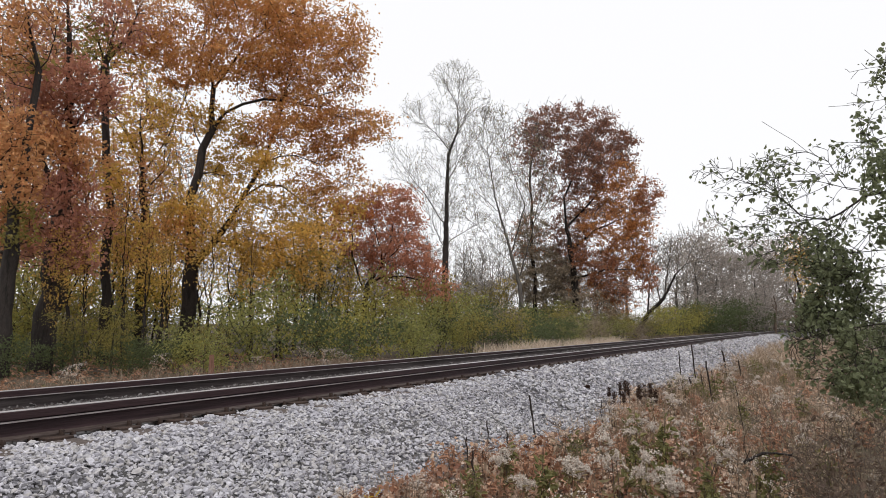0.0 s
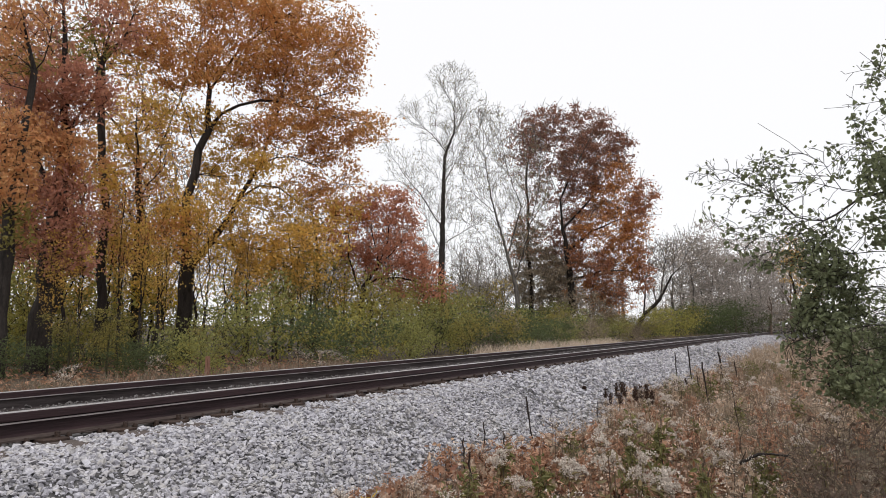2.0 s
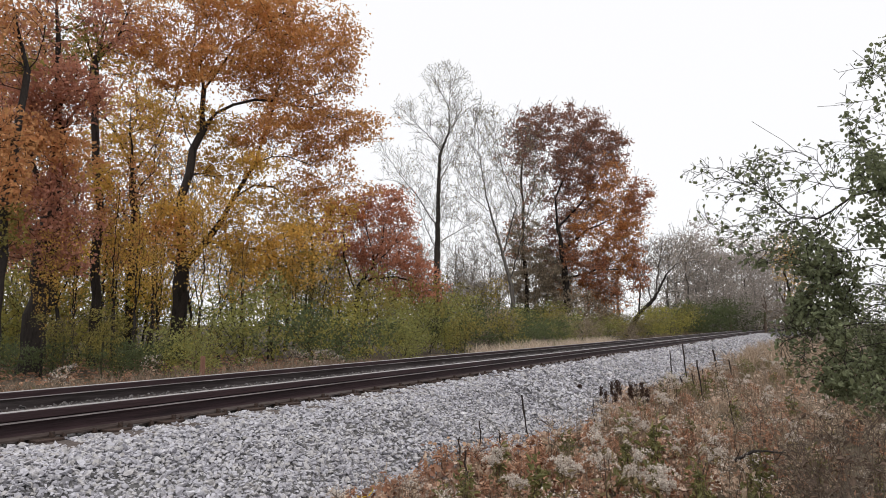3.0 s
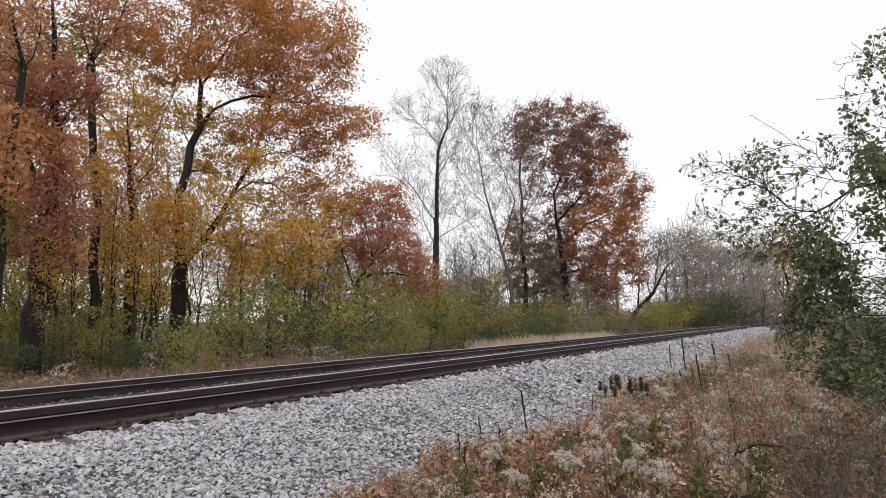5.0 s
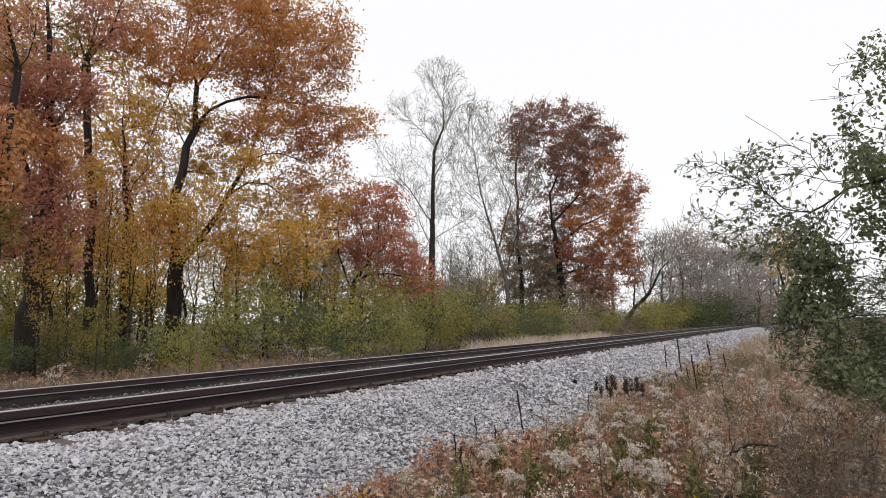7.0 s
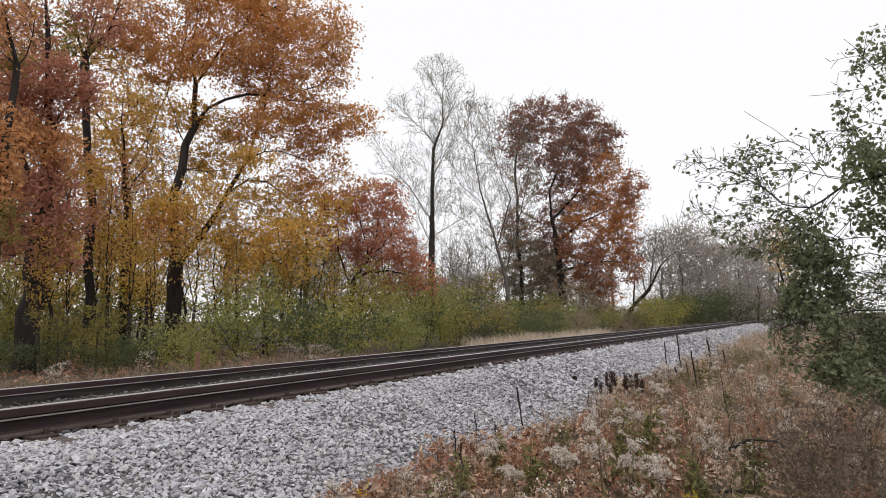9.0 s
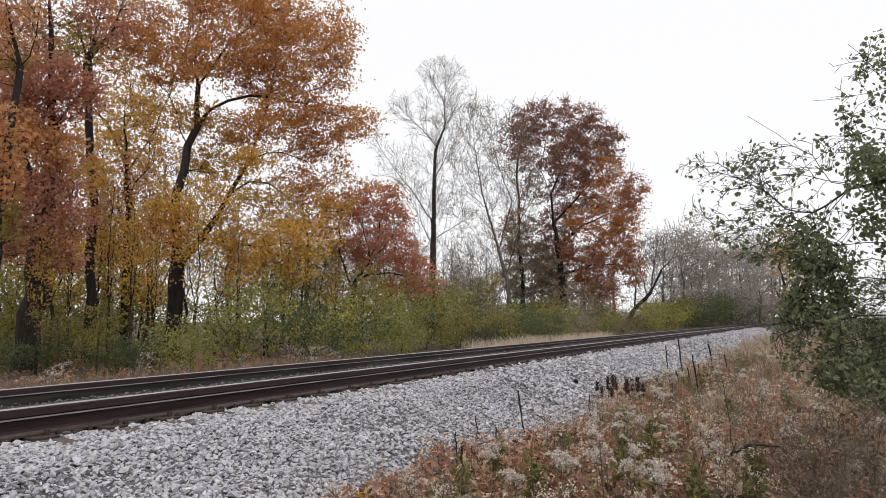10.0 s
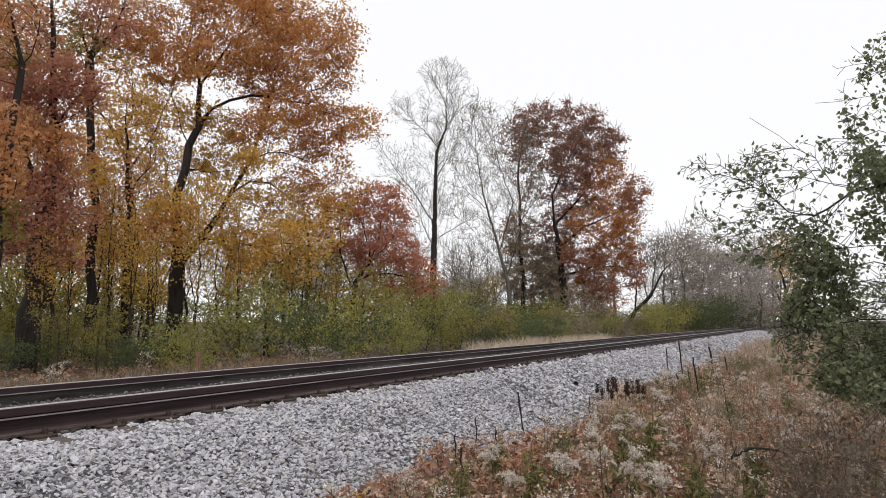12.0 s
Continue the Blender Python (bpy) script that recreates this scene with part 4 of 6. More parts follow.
plant("oak_tree", 8, (*spot(21.95, 45.00)[:2], 0.45), 21.95, [
    [(0.11, 0.00, 1.22), (0.15, 0.00, 3.31), (-0.08, 0.00, 5.74), (-0.04, 0.00, 7.98), (-0.09, 0.00, 10.92), (0.25, 0.00, 13.16), (0.39, 0.00, 14.48)],
    [(2.77, -0.00, 1.37), (2.51, -0.35, 4.60), (2.14, -0.70, 7.15), (1.98, -1.05, 9.00), (3.23, -1.40, 11.55), (4.19, -1.75, 13.38)],
    [(-0.11, 0.00, 9.62), (-0.97, 0.34, 10.84), (-1.97, 0.69, 12.83), (-2.21, 1.03, 13.83)],
    [(1.98, -0.00, 9.00), (1.41, -0.21, 10.87), (1.93, -0.41, 13.10)],
    [(2.36, -0.00, 5.69), (4.00, -0.05, 7.11), (5.79, -0.09, 7.79), (7.04, -0.14, 8.30)],
    [(2.14, 0.00, 7.15), (4.07, 0.50, 9.30), (5.74, 1.00, 11.46), (6.49, 1.50, 12.54)],
    [(2.49, 0.00, 3.88), (4.63, 0.35, 4.56), (6.73, 0.70, 4.52)],
    [(-0.05, 0.00, 7.21), (1.00, 0.48, 9.03), (1.42, 0.95, 11.24)],
    [(-0.08, -0.00, 6.11), (-1.39, -0.05, 7.98), (-2.27, -0.09, 9.87)],
], [
    (2.58, -0.04, 14.01, 2.99, 2.08, 1.18, 124, 0, 1.00), (4.89, 0.73, 12.98, 1.85, 1.64, 1.44, 96, 0, 1.00), (6.12, -0.07, 12.11, 0.90, 1.03, 1.16, 38, 0, 0.90), (0.56, -0.67, 13.72, 1.68, 1.52, 1.37, 80, 0, 0.50),
    (1.43, -0.31, 11.80, 2.29, 1.91, 1.53, 124, 0, 0.75), (3.40, -1.13, 11.17, 1.73, 1.76, 1.79, 112, 0, 1.00), (1.38, -0.39, 9.57, 1.86, 1.51, 1.16, 78, 0, 0.45), (2.58, 1.56, 7.33, 1.44, 1.60, 1.76, 93, 0, 0.90),
    (2.34, 1.47, 5.15, 1.63, 1.56, 1.48, 90, 0, 0.80), (-0.57, 0.41, 12.44, 1.47, 1.65, 1.82, 93, 0, 0.25), (5.00, -0.00, 10.75, 1.63, 1.48, 1.33, 80, 1, 1.00), (5.66, -0.52, 9.07, 1.82, 1.57, 1.32, 90, 1, 1.00),
    (7.06, -1.31, 8.85, 0.81, 1.02, 1.23, 37, 2, 1.00), (4.71, -0.73, 7.09, 2.23, 1.72, 1.22, 102, 1, 1.00), (6.90, 0.90, 7.22, 0.96, 1.22, 1.48, 54, 1, 1.00), (5.88, 1.18, 5.26, 1.69, 1.58, 1.47, 95, 1, 1.00),
    (3.76, -0.44, 4.94, 1.62, 1.46, 1.30, 80, 2, 1.00), (3.53, 0.92, 3.33, 1.70, 1.28, 0.86, 56, 1, 0.70), (7.22, 0.88, 4.51, 0.64, 1.09, 1.55, 38, 2, 1.00), (4.94, 0.62, 3.30, 1.81, 1.37, 0.94, 66, 2, 0.70),
    (3.70, 0.52, 9.13, 1.39, 1.36, 1.33, 68, 2, 1.00), (5.26, 0.83, 2.23, 1.60, 1.10, 0.60, 37, 1, 0.50), (-0.32, -0.44, 6.48, 1.25, 1.40, 1.55, 70, 2, 0.35), (0.52, 0.65, 3.91, 1.81, 2.21, 2.62, 176, 3, 1.30),
    (0.04, -0.70, 6.47, 1.08, 1.42, 1.77, 69, 3, 0.90), (1.94, -0.05, 3.53, 1.22, 1.59, 1.95, 90, 3, 0.80),
], "large oak with russet brown and copper leaves, thin at one side", "tree", M_BARK, 0.55, 0.010, 0.34, 0.145, 33, 0.3, (L_RUSSET, L_COPPER, L_RUST, L_TAN), fork=2, twig_bark=M_TWIG)

branching("bare_tree", 9, (*spot(23.31, 41.00)[:2], 0.45), 23.31, [
    [(0.40, 0.00, 0.40), (0.20, 0.00, 3.35), (-0.33, 0.00, 5.35), (-1.20, 0.00, 8.57), (-1.63, 0.00, 11.50), (-1.70, 0.00, 13.76)],
    [(-0.26, -0.00, 5.19), (0.55, -0.40, 8.02), (-0.24, -0.80, 10.08), (-0.61, -1.20, 12.16), (-0.78, -1.60, 14.07)],
    [(-1.02, 0.00, 7.72), (-2.44, 0.40, 9.12), (-3.20, 0.80, 11.03)],
    [(0.14, -0.00, 3.69), (0.84, -0.40, 6.00), (1.57, -0.80, 9.01), (1.73, -1.20, 11.73), (1.51, -1.60, 13.81)],
    [(-0.01, 0.00, 4.35), (-1.32, 0.40, 5.71), (-2.13, 0.80, 6.90)],
    [(-1.64, -0.00, 10.81), (-2.40, -0.40, 12.56), (-2.49, -0.80, 13.44)],
], [
    (-1.58, 0.0, 10.46, 1.68, 1.68, 3.46),
    (-0.23, 0.0, 10.77, 2.00, 2.00, 3.81),
    (1.26, 0.0, 10.04, 1.33, 1.33, 4.13),
    (-2.28, 0.0, 8.43, 1.34, 1.34, 2.05),
    (0.33, 0.0, 5.01, 1.97, 1.97, 3.02),
], "thin bare tree wrapped in brown creeper", "tree", M_BARK_GREY, M_TWIG, 0.12, (0.32, 0.26, 0.22), (2.4, 1.3, 0.7), 0.007, (L_SPARSE, 0.45, 0.1))

branching("leaning_tree", 10, (*spot(14.01, 50.00)[:2], 0.45), 14.01, [
    [(-0.09, 0.00, 0.20), (0.83, 0.00, 1.74), (1.92, 0.00, 2.88), (2.72, 0.00, 4.41), (3.42, 0.00, 5.16), (4.42, 0.00, 5.52)],
    [(1.92, -0.00, 2.88), (2.31, -0.40, 5.20), (2.55, -0.80, 6.56)],
    [(2.72, 0.00, 4.33), (3.29, 0.40, 3.82), (4.37, 0.80, 4.36)],
    [(0.83, -0.00, 1.74), (1.03, -0.40, 4.07), (1.48, -0.80, 6.01)],
    [(3.42, 0.00, 5.16), (3.91, 0.40, 6.31), (4.13, 0.80, 7.08)],
], [
    (2.38, 0.0, 5.20, 1.84, 1.84, 2.15),
    (3.88, 0.0, 5.54, 1.45, 1.45, 1.94),
    (1.25, 0.0, 4.84, 1.12, 1.20, 2.36),
], "leaning bare tree with a dark bent trunk", "tree", M_BARK, M_TWIG, 0.16, (0.35, 0.3, 0.25), (2.2, 1.2, 0.7), 0.009, (L_TAN, 0.5, 0.1))


# ---- wood behind: a few kinds of tree, repeated ----
def wood_tree(seed, height, width, foliage, density, label, bark, tips=120, fork=3, root=0.14, leaf=0.13, low=0.35, tip_r=0.008, twig_bark=None):
    r = np.random.default_rng(seed)
    top = (r.normal() * 0.3, r.normal() * 0.3, height * 0.9)
    stems = [[(0, 0, -0.2), (r.normal() * 0.1, r.normal() * 0.1, height * 0.35), (r.normal() * 0.25, r.normal() * 0.25, height * 0.65), top]]
    for _ in range(4):
        a, h = r.uniform(0, 6.28), r.uniform(0.3, 0.6)
        stems.append([(0, 0, height * h), (math.cos(a) * width * 0.2, math.sin(a) * width * 0.2, height * (h + 0.15)), (math.cos(a) * width * 0.33, math.sin(a) * width * 0.33, height * (h + 0.3))])
    lobes = []
    for _ in range(7):
        a, h = r.uniform(0, 6.28), r.uniform(low, 0.92)
        q = width * r.uniform(0.05, 0.36) * (1.15 - h * 0.6)
        lobes.append((math.cos(a) * q, math.sin(a) * q, height * h, width * 0.26, width * 0.26, height * 0.13, tips // 7, 0, density))
    return plant("wood_tree", seed, (0, 0, 0), 0, stems, lobes, label, "tree", bark, 0.6, tip_r, root, leaf, 16, 0.45, (foliage,), "trees of the wood", fork=fork, wander=0.07, droop=-0.04, twig_bark=twig_bark)


WOOD = [wood_tree(201, 12, 6, L_TAN, 0.25, "bare grey tree with a few dry leaves", M_BARK_GREY, 150, 1, low=0.2, tip_r=0.012),
        wood_tree(202, 11, 6.5, L_OCHRE, 1.6, "tree of the wood with thin brown-orange leaves", M_BARK, 170, 2),
        wood_tree(203, 9, 5, L_YELLOW, 1.3, "tree of the wood with yellow leaves", M_BARK, 120, 1),
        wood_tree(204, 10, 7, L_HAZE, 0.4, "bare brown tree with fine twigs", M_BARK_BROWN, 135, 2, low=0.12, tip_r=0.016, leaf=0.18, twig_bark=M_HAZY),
        wood_tree(205, 5.0, 3.4, L_BRIGHT, 1.5, "yellow-leaved sapling with a thin trunk", M_BARK, 70, 1, 0.05, 0.1, 0.25),
        wood_tree(206, 5.5, 3.6, L_OLIVE, 1.5, "olive green sapling with a thin trunk", M_BARK_IVY, 70, 1, 0.06, 0.1, 0.2),
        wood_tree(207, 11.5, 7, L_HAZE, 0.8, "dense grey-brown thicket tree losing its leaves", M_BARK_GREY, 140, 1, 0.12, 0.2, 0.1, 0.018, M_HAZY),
        branching("wood_tree", 208, (0, 0, 0), 0, [[(0, 0, -0.2), (0.2, 0.1, 3), (-0.2, -0.2, 6), (0.2, 0, 9)], [(0.1, 0, 1.2), (1.2, 0.5, 4), (1.7, 0.4, 7.2)], [(0.1, 0, 0.8), (-1.2, -0.6, 3.6), (-1.9, 0.2, 7)],
                  [(0.1, 0, 2.2), (0.3, 1.4, 4.5), (0.2, 1.8, 7.5)]], [(0, 0, 5.2, 3.2, 3.2, 4.6)],
                  "bare many-stemmed tree with a haze of fine grey twigs", "tree", M_BARK, M_TWIG, 0.11, (0.72, 0.6, 0.46), (2.5, 1.5, 0.9), 0.0125, (L_TAN, 0.5, 0.12), "trees of the wood"),
        branching("wood_tree", 209, (0, 0, 0), 0, [[(0, 0, -0.2), (0.08, 0.05, 1.6), (-0.1, 0.0, 3.4), (0.1, 0.1, 5.2)], [(0.0, 0, 2.0), (0.4, 0.2, 3.0), (0.5, 0.3, 4.3)]], [(0, 0, 3.8, 1.5, 1.5, 2.0)],
                  "thin dark sapling with a few yellow leaves", "tree", M_BARK, M_BARK, 0.055, (0.3, 0.25, 0.2), (1.1, 0.6, 0.35), 0.004, (L_YELLOW, 1.2, 0.09), "trees of the wood")]


# ---- shrubs along the wood's edge: a few kinds, repeated ----
def shrub(seed, height, width, foliage, density, label, bark=M_BARK, tips=100, leaf=0.098):
    r = np.random.default_rng(seed)
    stems = [[(r.normal() * 0.1, r.normal() * 0.1, -0.1), (r.normal() * width * 0.25, r.normal() * width * 0.25, height * 0.55)] for _ in range(5)]
    stems = [[(0, 0, -0.15), s[0], s[1]] for s in stems]
    lobes = [(r.normal() * width * 0.22, r.normal() * width * 0.22, height * r.uniform(0.35, 0.8), width * 0.33, width * 0.33, height * 0.27, tips // 4, 0, density) for _ in range(5)]
    lobes.append((0, 0, height * 0.3, width * 0.48, width * 0.48, height * 0.26, tips // 3, 0, density))
    return plant("shrub", seed, (0, 0, 0), 0, stems, lobes, label, "shrub", bark, 0.25, 0.0045, 0.03, leaf, 10, 0.21, (foliage,), "shrubs at the edge of the wood")


KINDS = [shrub(101, 2.4, 2.4, L_GREEN, 1.0, "green leafy shrub at the edge of the wood"),
         shrub(102, 2.0, 2.6, L_DARK, 1.1, "dark green leafy shrub at the edge of the wood"),
         shrub(103, 2.2, 2.2, L_YGREEN, 0.9, "yellow-green shrub at the edge of the wood"),
         shrub(104, 2.6, 2.0, L_OLIVE, 0.7, "olive green shrub with thinning leaves"),
         shrub(105, 2.3, 2.4, L_TAN, 0.8, "brown half-bare shrub at the edge of the wood")]


def scaled_copy(ob, m, scale):
    c = copy_thing(ob, m)
    c.scale = (scale, scale, scale)
    return c


rng = np.random.default_rng(21)
placed = set()


def grow_at(kinds, k, bearing, distance, scale=1.0):
    """One plant of a kind at a bearing and distance; the first is the original, the rest are copies."""
    x, y, z = spot(bearing, distance)
    m = pose(x, y, z - 0.05, 0, 0, rng.uniform(0, 360))
    ob = kinds[k]
    if ob in placed:
        return scaled_copy(ob, m, scale)
    placed.add(ob)
    ob.matrix_basis = m
    ob.scale = (scale, scale, scale)
    return ob


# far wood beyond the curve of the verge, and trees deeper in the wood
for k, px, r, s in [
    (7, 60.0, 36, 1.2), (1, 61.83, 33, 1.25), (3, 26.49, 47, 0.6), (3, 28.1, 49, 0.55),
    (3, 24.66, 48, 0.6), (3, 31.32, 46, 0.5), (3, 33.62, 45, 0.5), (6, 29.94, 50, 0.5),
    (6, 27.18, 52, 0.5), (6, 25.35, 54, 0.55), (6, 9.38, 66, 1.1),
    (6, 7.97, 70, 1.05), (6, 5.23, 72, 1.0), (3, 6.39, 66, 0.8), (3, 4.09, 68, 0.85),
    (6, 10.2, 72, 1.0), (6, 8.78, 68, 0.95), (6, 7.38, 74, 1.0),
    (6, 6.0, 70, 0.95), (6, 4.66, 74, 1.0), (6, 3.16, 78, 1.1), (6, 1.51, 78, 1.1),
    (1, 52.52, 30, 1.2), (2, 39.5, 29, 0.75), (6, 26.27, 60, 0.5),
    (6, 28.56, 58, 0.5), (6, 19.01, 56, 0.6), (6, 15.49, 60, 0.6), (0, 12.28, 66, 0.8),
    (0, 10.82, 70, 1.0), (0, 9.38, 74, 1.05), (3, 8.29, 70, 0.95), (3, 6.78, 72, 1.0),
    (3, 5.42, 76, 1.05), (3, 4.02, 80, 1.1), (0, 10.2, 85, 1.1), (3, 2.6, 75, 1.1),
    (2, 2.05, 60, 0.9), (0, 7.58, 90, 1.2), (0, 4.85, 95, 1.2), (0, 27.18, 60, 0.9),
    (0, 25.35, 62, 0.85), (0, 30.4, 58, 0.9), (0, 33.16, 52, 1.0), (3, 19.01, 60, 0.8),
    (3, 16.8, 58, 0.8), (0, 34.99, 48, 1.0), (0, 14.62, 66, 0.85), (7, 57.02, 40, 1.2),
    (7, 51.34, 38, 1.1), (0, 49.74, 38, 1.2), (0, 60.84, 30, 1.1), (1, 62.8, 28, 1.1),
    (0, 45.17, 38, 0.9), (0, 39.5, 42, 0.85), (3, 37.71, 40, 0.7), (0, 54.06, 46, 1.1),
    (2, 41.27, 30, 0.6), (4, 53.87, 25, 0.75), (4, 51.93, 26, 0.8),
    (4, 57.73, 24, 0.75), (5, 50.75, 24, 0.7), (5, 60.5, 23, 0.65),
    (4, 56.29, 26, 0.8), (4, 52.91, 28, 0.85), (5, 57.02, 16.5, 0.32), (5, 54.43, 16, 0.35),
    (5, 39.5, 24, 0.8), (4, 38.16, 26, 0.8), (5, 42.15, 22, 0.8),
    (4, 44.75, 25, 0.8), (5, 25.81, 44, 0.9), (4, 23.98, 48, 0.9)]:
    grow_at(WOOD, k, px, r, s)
# bare many-stemmed trees behind the maple and the bare trees, and thin saplings among the trunks
for bearing, distance, s in [(19.0, 52, 0.75), (21.0, 54, 0.8), (23.2, 50, 0.7), (24.6, 55, 0.85), (26.0, 48, 0.72), (27.5, 54, 0.85), (29.0, 50, 0.78), (30.6, 46, 0.72), (32.0, 52, 0.9), (33.6, 46, 0.85),
                             (35.2, 50, 0.95), (36.8, 42, 0.75), (38.6, 40, 0.75), (40.4, 44, 0.8), (42.5, 40, 0.7), (44.5, 36, 0.62), (47.0, 36, 0.65), (53.0, 40, 0.95), (58.5, 36, 0.95)]:
    grow_at(WOOD, 7, bearing, distance, s)
for bearing, distance, s in [(53.8, 20, 0.8), (52.4, 19, 0.7), (51.2, 21, 0.8), (50.7, 18, 0.55), (47.7, 20, 0.75), (46.3, 22, 0.8), (44.6, 21, 0.7), (56.4, 18, 0.62), (57.6, 20, 0.8), (58.3, 17, 0.55), (54.6, 23, 0.9), (42.6, 23, 0.7), (40.6, 24, 0.75), (37.0, 26, 0.7), (48.6, 24, 0.9)]:
    grow_at(WOOD, 8, bearing, distance, s)

def yy_thin(y, row):
    """Thin undergrowth where the trunks of the wood stand open."""
    return y < 12.5 and rng.random() < (0.85, 0.75, 0.0)[row] or (y > 14 and row == 2 and rng.random() < 0.6)


# undergrowth along the wood's edge
y = 2.0
while y < 78:
    for row, (x0, grow) in enumerate(((-11.2, 0.85), (-12.8, 1.15), (-19.0, 1.35))):
        if yy_thin(y, row):
            continue
        x = x0 + (0.6 if y > 12 and row == 0 else 0) + rng.normal() * 0.4 - 0.01 * y
        yy = y + rng.normal() * 0.4
        b, d = math.degrees(math.atan2(-x, yy)), math.hypot(x, yy)
        if yy < 8:
            k = int(rng.choice([2, 3, 1, 0], p=[0.2, 0.2, 0.4, 0.2]))
        elif yy < 16:
            k = int(rng.choice([0, 1, 2, 3], p=[0.35, 0.3, 0.15, 0.2]))
        elif yy < 26:
            k = int(rng.choice([0, 1, 2, 3], p=[0.45, 0.15, 0.2, 0.2]))
        else:
            k = int(rng.choice([0, 1, 3, 4], p=[0.12, 0.45, 0.18, 0.25]))
        grow_at(KINDS, k, b, d, grow * (0.62 if yy < 12 and row < 2 else 1.0) * rng.uniform(0.75, 1.1) * (1.0 if y < 26 else 0.85))
    y += 1.35 + 0.04 * y
for k, bearing, distance, s in [
    (3, 51.54, 26, 1.0), (0, 49.66, 30, 0.8), (4, 53.29, 29, 0.7), (1, 39.05, 39, 1.5),
    (0, 36.81, 40, 1.5), (3, 34.08, 41, 1.5), (1, 31.78, 44, 1.4), (0, 29.02, 46, 1.4),
    (1, 26.72, 48, 1.4), (1, 54.43, 25, 0.9), (4, 55.92, 24, 0.9), (3, 57.73, 23, 0.8),
    (2, 60.17, 22, 0.8), (3, 53.87, 17, 0.42), (1, 52.32, 17.5, 0.5), (1, 50.75, 17, 0.45),
    (1, 57.38, 17, 0.45), (3, 47.07, 18, 0.5), (1, 60.84, 16.5, 0.45), (2, 48.73, 16.5, 0.42),
    (1, 52.91, 16, 0.4), (1, 23.98, 40, 1.1), (1, 21.7, 42, 1.2), (0, 19.46, 43, 1.1),
    (1, 25.12, 39, 1.2), (4, 17.46, 44, 1.5), (0, 59.48, 27, 0.8), (1, 57.02, 29, 0.8),
    (2, 54.81, 28, 0.8), (0, 61.17, 26, 0.9), (1, 45.17, 33, 1.3), (4, 58.09, 33, 0.8),
    (4, 53.67, 35, 0.8), (1, 7.77, 62, 1.7), (1, 6.39, 66, 1.6), (2, 10.82, 52, 1.2),
    (2, 12.28, 50, 1.2), (3, 9.59, 56, 1.1), (1, 8.57, 66, 1.6), (0, 22.16, 38, 0.9),
    (4, 20.13, 40, 0.9), (2, 18.12, 42, 0.9), (0, 27.64, 30, 0.8), (2, 28.33, 27, 0.6),
    (1, 5.23, 80, 1.8), (4, 3.53, 75, 1.8), (4, 15.92, 45, 1.3), (1, 10.5, 58, 1.4), (1, 9.0, 60, 1.5), (4, 11.8, 57, 1.3)]:
    grow_at(KINDS, k, bearing, distance, s)


# ---- the verge ----
def blade_patch(name, seed, x0, x1, y0, y1, count, height, width, material, label, lean=0.35, clump=0.5, thin_edge=False):
    r = np.random.default_rng(seed)
    if clump:
        c = np.stack([r.uniform(x0, x1, max(4, count // 40)), r.uniform(y0, y1, max(4, count // 40))], axis=1)
        p = c[r.integers(0, len(c), count)] + r.normal(size=(count, 2)) * 0.12 * clump * 2
    else:
        p = np.stack([r.uniform(x0, x1, count), r.uniform(y0, y1, count)], axis=1)
    if thin_edge:
        p = p[p[:, 0] > -2.9 + 0.22 * np.sin(p[:, 1] * 0.9) - np.abs(r.normal(size=len(p))) * 0.07]
    at = np.stack([p[:, 0], p[:, 1], np.maximum(land(p[:, 0], p[:, 1]), bed(p[:, 0]) * (np.abs(p[:, 0] + 5.6) < 2.7)) - 0.01], axis=1)
    v, f = blades(r, at, height, width, lean)
    return tagged(new(name, mesh_of(name, v, f, material)), label, "grass", kind="stuff")


# the far verge and the pale grass by the line
blade_patch("dry_grass", 31, -10.4, -8.6, 1, 14, 6000, 0.34, 0.012, L_BROWN, "dry brown weeds and grass beyond the track")
blade_patch("dry_grass", 32, -10.2, -8.7, 14, 40, 3000, 0.26, 0.015, L_BROWN, "dry brown weeds and grass beyond the track")
blade_patch("pale_grass", 33, -9.4, -8.3, 18.5, 33, 5000, 0.5, 0.016, L_PALE, "pale dry grass beyond the track")
blade_patch("dry_grass", 34, -10.2, -8.8, 40, 110, 4000, 0.45, 0.03, L_BROWN, "dry brown weeds and grass beyond the track")
# the near verge
blade_patch("dry_grass", 35, -3.5, 0.6, 2.5, 9, 2400, 0.13, 0.005, L_DRY, "dry tan grass on the verge", 0.6, thin_edge=True)
blade_patch("dry_stems", 39, -2.75, 0.8, 3.4, 10, 2600, 0.36, 0.0035, L_BROWN, "thin upright dead brown stems on the verge", 0.16, thin_edge=True)
blade_patch("dry_stems", 40, -2.7, 0.2, 10, 24, 2200, 0.42, 0.006, L_BROWN, "thin upright dead brown stems on the verge", 0.16, thin_edge=True)
blade_patch("dry_grass", 38, -2.8, 6, -8, 3, 5000, 0.16, 0.009, L_DRY, "short dry tan grass on the verge", 0.6)
blade_patch("dry_grass", 36, -3.5, 1.0, 8, 20, 4500, 0.26, 0.008, L_DRY, "dry tan grass on the verge", 0.6, thin_edge=True)
blade_patch("dry_grass", 37, -3.3, 1.5, 20, 60, 8000, 0.42, 0.018, L_DRY, "dry tan grass on the verge", 0.5, thin_edge=True)


